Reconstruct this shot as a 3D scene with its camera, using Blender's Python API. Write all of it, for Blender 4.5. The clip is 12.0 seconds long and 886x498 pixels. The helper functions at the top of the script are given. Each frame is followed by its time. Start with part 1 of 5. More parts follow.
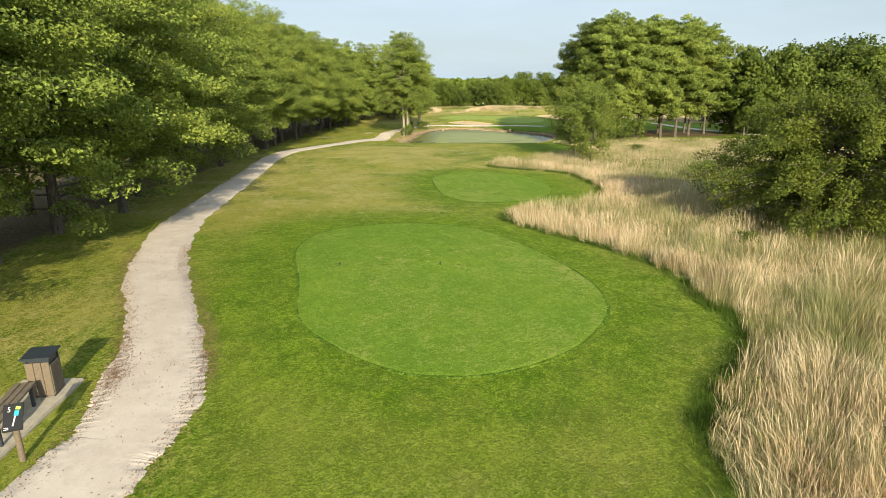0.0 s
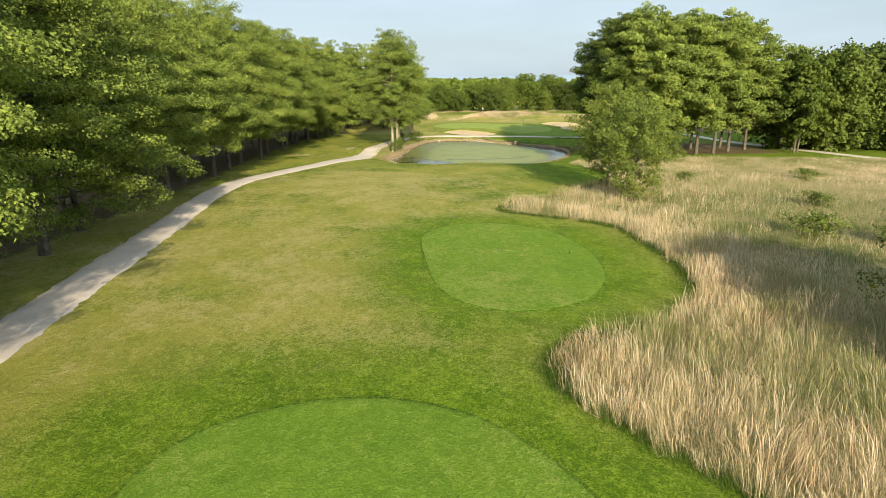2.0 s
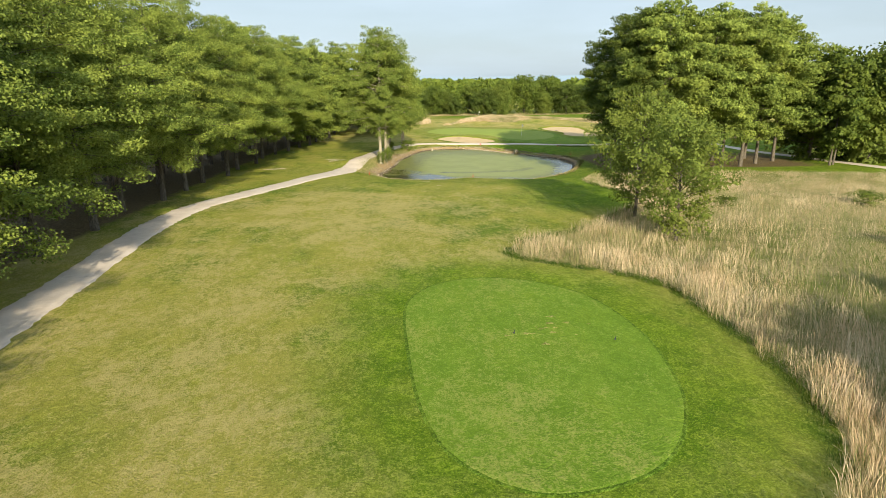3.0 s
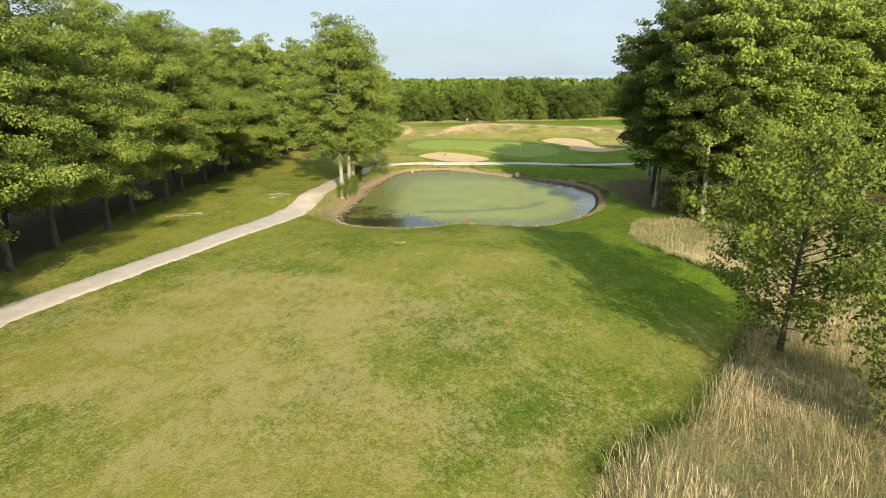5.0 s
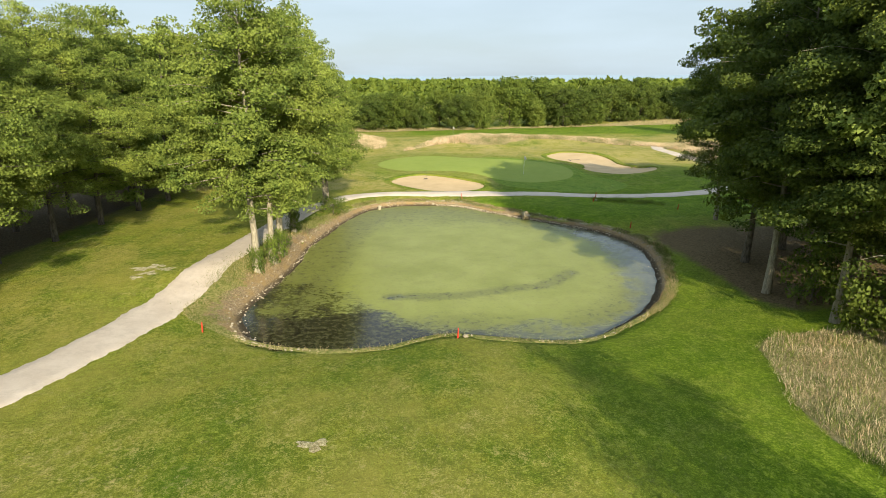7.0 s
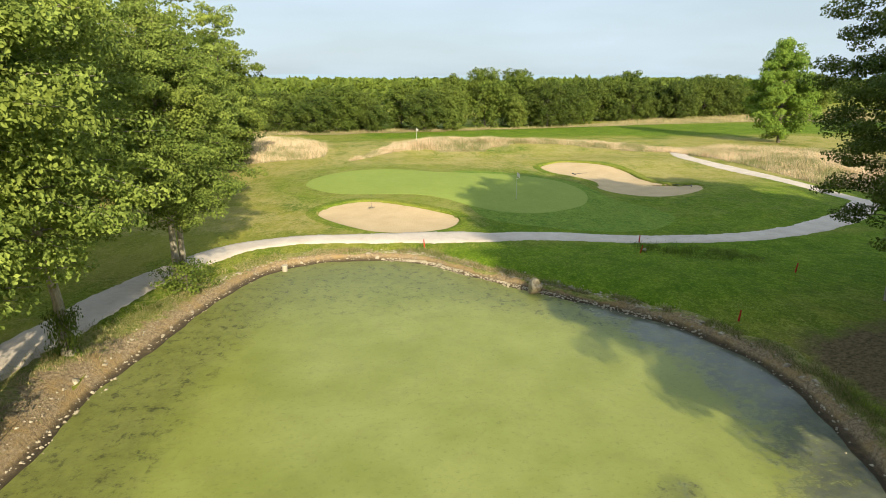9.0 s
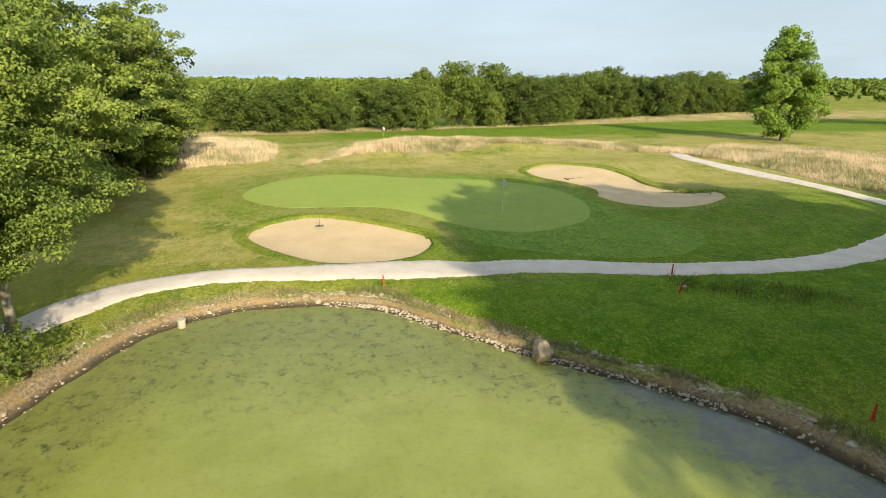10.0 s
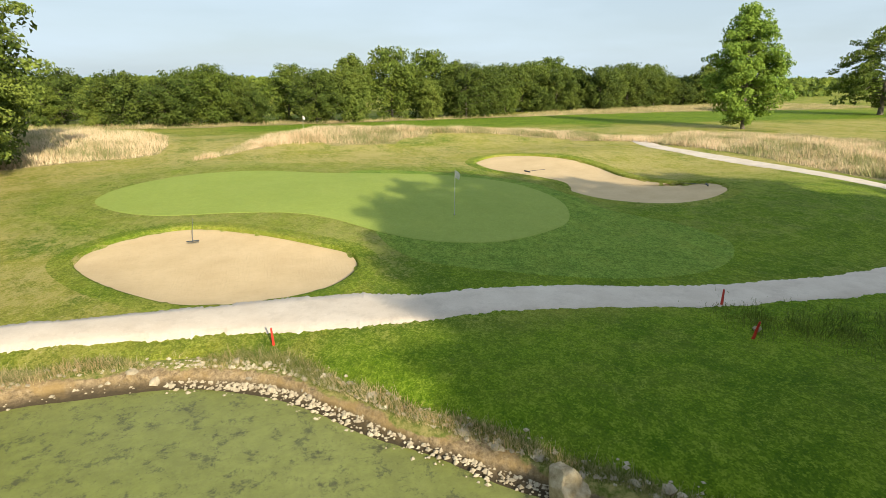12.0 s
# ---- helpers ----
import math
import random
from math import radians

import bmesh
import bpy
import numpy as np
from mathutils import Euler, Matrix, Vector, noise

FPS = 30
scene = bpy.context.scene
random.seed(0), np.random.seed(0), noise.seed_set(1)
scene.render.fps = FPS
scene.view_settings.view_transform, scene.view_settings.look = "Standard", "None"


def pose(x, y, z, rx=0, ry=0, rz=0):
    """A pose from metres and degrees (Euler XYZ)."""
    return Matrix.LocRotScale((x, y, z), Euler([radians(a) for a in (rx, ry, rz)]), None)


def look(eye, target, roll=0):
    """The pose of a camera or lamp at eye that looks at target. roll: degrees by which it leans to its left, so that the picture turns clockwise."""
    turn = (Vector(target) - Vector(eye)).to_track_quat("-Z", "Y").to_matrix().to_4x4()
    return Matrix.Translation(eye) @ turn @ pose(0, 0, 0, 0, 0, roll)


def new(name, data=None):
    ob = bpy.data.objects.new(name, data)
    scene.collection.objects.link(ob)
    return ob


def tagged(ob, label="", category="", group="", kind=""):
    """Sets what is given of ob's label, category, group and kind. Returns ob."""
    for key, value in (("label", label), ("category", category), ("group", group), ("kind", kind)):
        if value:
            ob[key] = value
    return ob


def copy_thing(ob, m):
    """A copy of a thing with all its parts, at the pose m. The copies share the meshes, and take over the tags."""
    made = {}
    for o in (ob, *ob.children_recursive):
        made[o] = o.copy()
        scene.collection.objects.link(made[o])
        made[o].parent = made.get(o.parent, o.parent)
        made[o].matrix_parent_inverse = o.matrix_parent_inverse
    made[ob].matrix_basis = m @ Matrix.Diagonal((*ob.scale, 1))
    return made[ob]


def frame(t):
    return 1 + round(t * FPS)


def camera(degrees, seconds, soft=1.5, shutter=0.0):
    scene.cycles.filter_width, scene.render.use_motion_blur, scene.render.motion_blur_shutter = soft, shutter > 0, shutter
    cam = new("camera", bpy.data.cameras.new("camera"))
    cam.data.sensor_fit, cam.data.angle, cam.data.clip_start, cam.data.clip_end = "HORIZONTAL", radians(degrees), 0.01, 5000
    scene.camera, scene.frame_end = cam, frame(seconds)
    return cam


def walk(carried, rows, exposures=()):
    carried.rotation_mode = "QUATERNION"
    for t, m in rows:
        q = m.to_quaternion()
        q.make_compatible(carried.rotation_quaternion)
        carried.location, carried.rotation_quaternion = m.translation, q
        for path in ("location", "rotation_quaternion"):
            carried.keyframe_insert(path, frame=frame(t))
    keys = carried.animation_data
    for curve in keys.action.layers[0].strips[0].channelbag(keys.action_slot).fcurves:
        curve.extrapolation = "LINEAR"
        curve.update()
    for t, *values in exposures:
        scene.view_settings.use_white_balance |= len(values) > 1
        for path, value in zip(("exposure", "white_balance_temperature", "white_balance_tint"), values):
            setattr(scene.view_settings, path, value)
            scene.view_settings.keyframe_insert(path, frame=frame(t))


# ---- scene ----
cam = camera(74.5, 12.0, soft=0.8)
PATH = [
    (0, (0.295, -0.25, 9.698), (0.3, 1.671, 9.142), 0.0),
    (0.5, (0.339, 2.859, 9.959), (0.343, 4.78, 9.402), -0.0),
    (1, (0.333, 6.527, 10.158), (0.342, 8.448, 9.602), -0.0),
    (1.5, (0.339, 10.548, 10.36), (0.354, 12.469, 9.803), -0.0),
    (2, (0.489, 14.724, 10.56), (0.505, 16.645, 10.003), 0.0),
    (2.5, (0.507, 19.12, 10.77), (0.535, 21.041, 10.214), 0.0),
    (3, (0.667, 23.764, 10.953), (0.701, 25.684, 10.397), 0.0),
    (3.2, (0.764, 25.631, 11.025), (0.797, 27.552, 10.468), 0.0),
    (4.8, (1.023, 41.306, 11.515), (1.106, 43.225, 10.958), -0.0),
    (5, (1.126, 43.31, 11.591), (1.214, 45.229, 11.034), -0.0),
    (5.5, (1.461, 48.535, 11.78), (1.561, 50.454, 11.223), 0.0),
    (6, (1.815, 53.829, 11.908), (1.931, 55.746, 11.35), 0.1),
    (6.5, (2.289, 59.149, 11.897), (2.415, 61.066, 11.339), 0.1),
    (7, (2.803, 64.659, 11.751), (2.937, 66.575, 11.194), -0.0),
    (7.2, (2.993, 66.896, 11.699), (3.135, 68.811, 11.142), -0.1),
    (8.8, (5.203, 85.008, 10.448), (5.424, 86.916, 9.891), 0.0),
    (9, (5.594, 87.137, 10.254), (5.828, 89.043, 9.697), -0.0),
    (9.5, (6.353, 92.137, 9.773), (6.635, 94.037, 9.216), 0.0),
    (10, (7.119, 96.514, 9.235), (7.44, 98.408, 8.68), -0.0),
    (10.5, (7.759, 99.943, 8.633), (8.128, 101.829, 8.077), 0.0),
    (11, (8.328, 102.64, 8.112), (8.747, 104.516, 7.557), -0.0),
    (11.5, (8.702, 104.566, 7.61), (9.174, 106.428, 7.055), -0.0),
    (12, (9.016, 106.16, 7.227), (9.546, 108.007, 6.673), -0.0),
]
walk(cam, [(t, look(eye, target, roll)) for t, eye, target, roll in PATH], ((0.0, 0.85), (12.0, 0.85)))

# ---- world and sun ----
SUN_EL, SUN_DIR = radians(21), Vector((-0.185, 0.983, 0)).normalized()   # the way the light travels over the ground
sun_az = math.atan2(-SUN_DIR.x, -SUN_DIR.y)                           # compass angle of the sun from +y
world = bpy.data.worlds.new("sky")
scene.world = world
world.use_nodes = True
wt = world.node_tree
bg = wt.nodes["Background"]
sky = wt.nodes.new("ShaderNodeTexSky")
sky.sky_type = "NISHITA"
sky.sun_disc = False
sky.sun_elevation = SUN_EL
sky.sun_rotation = sun_az
sky.air_density, sky.dust_density, sky.ozone_density = 1.0, 1.4, 1.0
tc = wt.nodes.new("ShaderNodeTexCoord")
mp = wt.nodes.new("ShaderNodeMapping")
mp.inputs["Scale"].default_value = (1.6, 1.6, 8.0)
cn = wt.nodes.new("ShaderNodeTexNoise")
cn.inputs["Scale"].default_value = 1.5
cn.inputs["Detail"].default_value = 5
cn.inputs["Roughness"].default_value = 0.5
cr = wt.nodes.new("ShaderNodeMapRange")
cr.inputs[1].default_value, cr.inputs[2].default_value = 0.38, 0.72
cr.inputs[3].default_value, cr.inputs[4].default_value = 0.66, 0.96
mixc = wt.nodes.new("ShaderNodeMix")
mixc.data_type = "RGBA"
mixc.inputs["B"].default_value = (8.3, 10.1, 11.5, 1)
wt.links.new(tc.outputs["Generated"], mp.inputs["Vector"])
wt.links.new(mp.outputs[0], cn.inputs["Vector"])
wt.links.new(cn.outputs["Fac"], cr.inputs[0])
wt.links.new(cr.outputs[0], mixc.inputs["Factor"])
wt.links.new(sky.outputs[0], mixc.inputs["A"])
wt.links.new(mixc.outputs["Result"], bg.inputs["Color"])
bg.inputs["Strength"].default_value = 0.0485

sun_data = bpy.data.lights.new("sun", "SUN")
sun_data.energy, sun_data.angle, sun_data.color = 4.7, radians(0.6), (1.0, 0.885, 0.63)
sun = new("sun", sun_data)
sun.matrix_world = look((0, 0, 60), Vector((0, 0, 60)) + SUN_DIR * math.cos(SUN_EL) - Vector((0, 0, math.sin(SUN_EL))))


# ---- materials ----
class Nodes:
    """A node material with short ways to add nodes."""

    def __init__(self, name, rough=0.8, spec=0.25):
        self.mat = bpy.data.materials.new(name)
        self.mat.use_nodes = True
        self.t = self.mat.node_tree
        self.p = self.t.nodes["Principled BSDF"]
        self.p.inputs["Roughness"].default_value = rough
        self.p.inputs["Specular IOR Level"].default_value = spec
        self.geo = self.t.nodes.new("ShaderNodeNewGeometry")

    def link(self, a, b):
        self.t.links.new(a, b)

    def noise(self, scale, detail=4, rough=0.55, stretch=None, shift=0.0):
        n = self.t.nodes.new("ShaderNodeTexNoise")
        n.inputs["Scale"].default_value = scale
        n.inputs["Detail"].default_value = detail
        n.inputs["Roughness"].default_value = rough
        m = self.t.nodes.new("ShaderNodeMapping")
        m.inputs["Location"].default_value = (shift, shift * 1.7, 0)
        m.inputs["Scale"].default_value = stretch or (1, 1, 1)
        self.link(self.geo.outputs["Position"], m.inputs["Vector"])
        self.link(m.outputs[0], n.inputs["Vector"])
        return n.outputs["Fac"]

    def cells(self, scale, stretch=(1, 1, 1), shift=0.0):
        """A random value for each cell, soft between cells."""
        v = self.t.nodes.new("ShaderNodeTexVoronoi")
        v.feature = "SMOOTH_F1"
        v.inputs["Scale"].default_value = scale
        v.inputs["Smoothness"].default_value = 0.35
        m = self.t.nodes.new("ShaderNodeMapping")
        m.inputs["Location"].default_value = (shift, shift * 1.7, 0)
        m.inputs["Scale"].default_value = stretch
        self.link(self.geo.outputs["Position"], m.inputs["Vector"])
        self.link(m.outputs[0], v.inputs["Vector"])
        s = self.t.nodes.new("ShaderNodeSeparateColor")
        self.link(v.outputs["Color"], s.inputs[0])
        return s.outputs[0]

    def tufts(self, shift=0.0):
        """Grass grain: cells of hand, foot and blade size together."""
        a = self.math("MULTIPLY", self.cells(30, (1, 0.8, 1), shift), 0.52)
        b = self.math("MULTIPLY", self.cells(10, (1, 0.7, 1), shift + 3), 0.32)
        return self.math("ADD", self.math("ADD", a, b), self.math("MULTIPLY", self.cells(3.3, (1, 0.7, 1), shift + 7), 0.16))

    def ramp(self, fac, lo, hi):
        r = self.t.nodes.new("ShaderNodeMapRange")
        r.inputs[1].default_value, r.inputs[2].default_value = lo, hi
        self.link(fac, r.inputs[0])
        return r.outputs[0]

    def math(self, op, a, b):
        n = self.t.nodes.new("ShaderNodeMath")
        n.operation = op
        for k, v in enumerate((a, b)):
            if isinstance(v, (int, float)):
                n.inputs[k].default_value = v
            else:
                self.link(v, n.inputs[k])
        return n.outputs[0]

    def mix(self, fac, a, b):
        n = self.t.nodes.new("ShaderNodeMix")
        n.data_type = "RGBA"
        for key, v in (("Factor", fac), ("A", a), ("B", b)):
            if isinstance(v, tuple):
                n.inputs[key].default_value = (*v, 1)
            elif isinstance(v, (int, float)):
                n.inputs[key].default_value = v
            else:
                self.link(v, n.inputs[key])
        return n.outputs["Result"]

    def attr(self, name):
        n = self.t.nodes.new("ShaderNodeAttribute")
        n.attribute_name = name
        s = self.t.nodes.new("ShaderNodeSeparateColor")
        self.link(n.outputs["Color"], s.inputs[0])
        return s.outputs

    def attr_alpha(self, name):
        n = self.t.nodes.new("ShaderNodeAttribute")
        n.attribute_name = name
        return n.outputs["Alpha"]

    def color(self, c):
        if isinstance(c, tuple):
            self.p.inputs["Base Color"].default_value = (*c, 1)
        else:
            self.link(c, self.p.inputs["Base Color"])
        return self

    def bump(self, height, strength=0.5, distance=0.02):
        b = self.t.nodes.new("ShaderNodeBump")
        b.inputs["Strength"].default_value = strength
        b.inputs["Distance"].default_value = distance
        self.link(height, b.inputs["Height"])
        self.link(b.outputs[0], self.p.inputs["Normal"])
        return self

    def random(self):
        return self.t.nodes.new("ShaderNodeObjectInfo").outputs["Random"]


def turf(name, dark, light, dry, dryness, rough=1.0):
    """Mown grass: grain at every scale from blades to patches, and dry spots. rough: how strong the grain is."""
    n = Nodes(name, 0.85, 0.06)
    grain = n.tufts()
    mid = n.noise(0.45, 6, 0.65)
    big = n.noise(0.13, 4, 0.6, None, 3.1)
    c = n.mix(n.ramp(mid, 0.36, 0.64), tuple(a * 0.6 + b * 0.4 for a, b in zip(dark, light)), tuple(a * 0.3 + b * 0.7 for a, b in zip(dark, light)))
    drift = n.noise(0.8, 8, 0.75, (1, 0.55, 1), 5.2)
    c = n.mix(n.math("MULTIPLY", n.ramp(drift, 0.50, 0.66), 0.6 * rough), c, tuple(v * k for v, k in zip(light, (1.35, 1.12, 1.1))))
    c = n.mix(n.math("MULTIPLY", n.ramp(drift, 0.48, 0.34), 0.6 * rough), c, tuple(v * k for v, k in zip(dark, (0.62, 0.8, 0.7))))
    c = n.mix(n.math("MULTIPLY", n.ramp(grain, 0.52, 0.20), 0.60 * rough), c, tuple(v * 0.5 for v in dark))
    c = n.mix(n.math("MULTIPLY", n.ramp(grain, 0.52, 0.84), 0.55 * rough), c, tuple(min(1, v * 1.6 + 0.02) for v in light))
    spots = n.math("ADD", n.math("MULTIPLY", big, 0.45), n.math("MULTIPLY", n.noise(1.1, 9, 0.85, (1, 0.7, 1), 8.0), 0.55))
    spots = n.ramp(n.math("ADD", spots, n.math("MULTIPLY", n.math("SUBTRACT", grain, 0.5), 0.25)), dryness, dryness + 0.13)
    c = n.mix(n.math("MULTIPLY", spots, 0.75), c, dry)
    n.color(c)
    n.bump(n.math("ADD", grain, n.noise(6, 8, 0.85)), 0.5 + 0.4 * rough, 0.05)
    n.grain = grain
    return n


def ground_material():
    n = turf("meadow_turf", (0.10, 0.15, 0.013), (0.23, 0.268, 0.033), (0.38, 0.33, 0.10), 0.51, 1.0)
    base = n.p.inputs["Base Color"].links[0].from_socket
    z = n.attr("zone")
    grain = n.grain
    # deep green of lush turf, also painted where tree shadows lie
    lush_and_shade = n.mix(n.ramp(n.noise(0.5, 6, 0.65, None, 4.4), 0.36, 0.64), (0.076, 0.15, 0.006), (0.15, 0.235, 0.013))
    lush_and_shade = n.mix(n.math("MULTIPLY", n.ramp(grain, 0.52, 0.20), 0.60), lush_and_shade, (0.042, 0.092, 0.006))
    lush_and_shade = n.mix(n.math("MULTIPLY", n.ramp(grain, 0.52, 0.84), 0.5), lush_and_shade, (0.30, 0.39, 0.04))
    pale = n.math("ADD", n.math("MULTIPLY", n.noise(0.11, 3, 0.5, (1, 0.8, 1), 12.0), 0.5), n.math("MULTIPLY", n.noise(0.42, 5, 0.6, (1, 0.6, 1), 15.0), 0.5))
    base = n.mix(n.math("MULTIPLY", n.ramp(n.math("ADD", pale, n.math("MULTIPLY", n.attr_alpha("zone"), 0.06)), 0.46, 0.62), 0.66), base, (0.325, 0.295, 0.066))
    base = n.mix(n.math("MULTIPLY", n.ramp(pale, 0.47, 0.36), 0.55), base, (0.07, 0.14, 0.012))
    worn = n.math("ADD", n.math("MULTIPLY", n.attr_alpha("zone"), 0.19), n.math("ADD", n.math("MULTIPLY", n.noise(0.35, 5, 0.65, None, 6.0), 0.7), n.math("SUBTRACT", n.math("MULTIPLY", n.noise(2.2, 10, 0.9, (1, 0.6, 1), 1.4), 1.1), 0.4)))
    worn = n.ramp(n.math("ADD", worn, n.math("MULTIPLY", n.math("SUBTRACT", grain, 0.5), 0.25)), 0.64, 0.82)
    base = n.mix(n.math("MULTIPLY", worn, 0.72), base, (0.44, 0.36, 0.15))
    fleck = n.math("MULTIPLY", n.ramp(n.noise(4.5, 8, 0.85, (1, 0.7, 1), 21.0), 0.55, 0.66), n.ramp(n.noise(0.3, 4, 0.6, None, 18.0), 0.40, 0.62))
    base = n.mix(n.math("MULTIPLY", fleck, 0.8), base, (0.50, 0.42, 0.20))
    dent = n.math("MULTIPLY", n.ramp(n.noise(3.0, 8, 0.8, (1, 0.6, 1), 27.0), 0.54, 0.68), 0.5)
    base = n.mix(dent, base, (0.075, 0.12, 0.012))
    litter = n.mix(n.ramp(n.noise(7, 6, 0.75), 0.35, 0.65), (0.075, 0.06, 0.03), (0.23, 0.17, 0.09))
    straw = n.mix(n.ramp(n.noise(9, 6, 0.7), 0.35, 0.65), (0.17, 0.155, 0.055), (0.47, 0.375, 0.21))
    straw = n.mix(n.math("MULTIPLY", n.ramp(n.noise(0.16, 4, 0.6, (1, 1.6, 1), 13.0), 0.50, 0.64), 0.75), straw, (0.13, 0.15, 0.045))
    edge = n.math("MULTIPLY", n.math("SUBTRACT", n.noise(0.9, 5, 0.7), 0.5), 0.7)
    c = n.mix(n.ramp(n.math("ADD", z[0], edge), 0.1, 0.95), base, lush_and_shade)
    c = n.mix(n.ramp(n.math("ADD", z[1], edge), 0.4, 0.6), c, straw)
    c = n.mix(n.ramp(n.math("ADD", z[2], edge), 0.35, 0.65), c, litter)
    return n.color(c).mat


def gravel():
    n = Nodes("pale_gravel", 0.9, 0.2)
    grain = n.noise(60, 4, 0.8)
    c = n.mix(n.ramp(n.noise(0.8, 5, 0.65), 0.35, 0.7), (0.55, 0.465, 0.395), (0.65, 0.565, 0.49))
    c = n.mix(n.math("MULTIPLY", n.ramp(grain, 0.60, 0.72), 0.55), c, (0.26, 0.22, 0.17))
    c = n.mix(n.math("MULTIPLY", n.ramp(n.noise(5, 6, 0.8, None, 4.0), 0.60, 0.74), 0.4), c, (0.30, 0.25, 0.17))
    c = n.mix(n.math("MULTIPLY", n.ramp(n.noise(1.6, 7, 0.75, None, 9.0), 0.50, 0.68), 0.5), c, (0.42, 0.35, 0.295))
    c = n.mix(n.math("MULTIPLY", n.ramp(n.noise(22, 4, 0.7, None, 2.0), 0.58, 0.68), 0.4), c, (0.74, 0.67, 0.62))
    return n.color(c).bump(grain, 0.5, 0.02).mat


def sand():
    n = Nodes("bunker_sand", 0.95, 0.1)
    grain = n.noise(120, 4, 0.8)
    c = n.mix(n.ramp(n.noise(0.7, 5, 0.6), 0.3, 0.7), (0.50, 0.37, 0.22), (0.58, 0.44, 0.27))
    c = n.mix(n.math("MULTIPLY", n.ramp(n.noise(6, 5, 0.7), 0.5, 0.75), 0.25), c, (0.36, 0.27, 0.17))
    rake = n.noise(14, 2, 0.5, (1, 0.12, 1))
    return n.color(c).bump(n.math("ADD", n.math("MULTIPLY", grain, 0.4), rake), 0.5, 0.03).mat


def soil():
    n = Nodes("stony_bank_soil", 0.95, 0.2)
    lump = n.noise(9, 6, 0.8)
    c = n.mix(n.ramp(lump, 0.36, 0.62), (0.13, 0.092, 0.055), (0.43, 0.325, 0.205))
    c = n.mix(n.math("MULTIPLY", n.ramp(n.noise(1.1, 5, 0.7, None, 2.0), 0.45, 0.62), 0.8), c, (0.34, 0.23, 0.10))
    wet = n.t.nodes.new("ShaderNodeSeparateXYZ")
    n.link(n.geo.outputs["Position"], wet.inputs[0])
    c = n.mix(n.ramp(n.math("ADD", wet.outputs[2], n.math("MULTIPLY", n.noise(3, 4, 0.6), 0.15)), 0.27, 0.10), c, (0.07, 0.054, 0.034))
    green = n.ramp(n.math("ADD", n.attr("zone")[0], n.math("MULTIPLY", n.math("SUBTRACT", n.noise(1.6, 6, 0.75), 0.5), 1.6)), 0.45, 0.62)
    c = n.mix(green, c, n.mix(n.ramp(n.noise(6, 6, 0.8), 0.4, 0.6), (0.12, 0.16, 0.025), (0.36, 0.31, 0.12)))
    return n.color(c).bump(lump, 0.9, 0.08).mat


def algae_water():
    n = Nodes("algae_covered_water", 0.5, 0.34)
    z = n.attr("zone")
    blot = n.noise(0.55, 6, 0.72)
    tear = n.noise(2.6, 7, 0.75, (1, 1.5, 1), 5.0)
    carpet = n.math("ADD", z[0], n.math("MULTIPLY", n.math("SUBTRACT", n.math("ADD", n.math("MULTIPLY", blot, 0.5), n.math("MULTIPLY", tear, 0.5)), 0.5), 2.0))
    cover = n.ramp(carpet, 0.33, 0.66)
    weed = n.mix(n.ramp(n.noise(0.35, 5, 0.6, None, 9.0), 0.35, 0.65), (0.23, 0.256, 0.048), (0.295, 0.318, 0.08))
    weed = n.mix(n.math("MULTIPLY", n.ramp(n.noise(0.9, 8, 0.75, None, 6.0), 0.50, 0.68), 0.28), weed, (0.17, 0.165, 0.05))
    weed = n.mix(n.math("MULTIPLY", n.ramp(n.noise(5.5, 9, 0.85, None, 1.0), 0.54, 0.66), 0.6), weed, (0.075, 0.085, 0.025))
    streak = n.ramp(n.noise(2.1, 11, 0.85, (1.0, 0.9, 1), 2.0), 0.525, 0.585)
    weed = n.mix(n.math("MULTIPLY", streak, n.math("MULTIPLY", n.ramp(z[1], 0.0, 0.75), 0.95)), weed, (0.035, 0.035, 0.018))
    weed = n.mix(n.math("MULTIPLY", n.ramp(z[1], 0.1, 0.9), 0.5), weed, n.mix(n.ramp(n.noise(2.0, 7, 0.8, None, 4.0), 0.42, 0.6), (0.085, 0.085, 0.03), (0.16, 0.175, 0.05)))
    murk = n.mix(n.ramp(n.noise(3.5, 6, 0.75), 0.42, 0.6), (0.016, 0.014, 0.009), (0.075, 0.075, 0.035))
    # grey-olive tone painted in for sky reflected by the open water
    sky_sheen = n.mix(n.ramp(n.noise(0.8, 6, 0.7, None, 3.0), 0.4, 0.65), (0.075, 0.085, 0.07), (0.15, 0.16, 0.11))
    murk = n.mix(z[2], murk, sky_sheen)
    n.color(n.mix(cover, murk, weed))
    r = n.math("ADD", n.math("MULTIPLY", cover, 0.36), 0.09)
    n.link(r, n.p.inputs["Roughness"])
    return n.bump(n.math("ADD", n.noise(9, 4, 0.7), n.math("MULTIPLY", cover, 0.6)), 0.16, 0.02).mat


def bark(name, dark, light):
    n = Nodes(name, 0.9, 0.2)
    c = n.mix(n.ramp(n.noise(6, 5, 0.7, (2, 2, 0.5)), 0.35, 0.65), dark, light)
    return n.color(c).bump(n.noise(16, 4, 0.7, (2, 2, 0.4)), 0.7, 0.03).mat


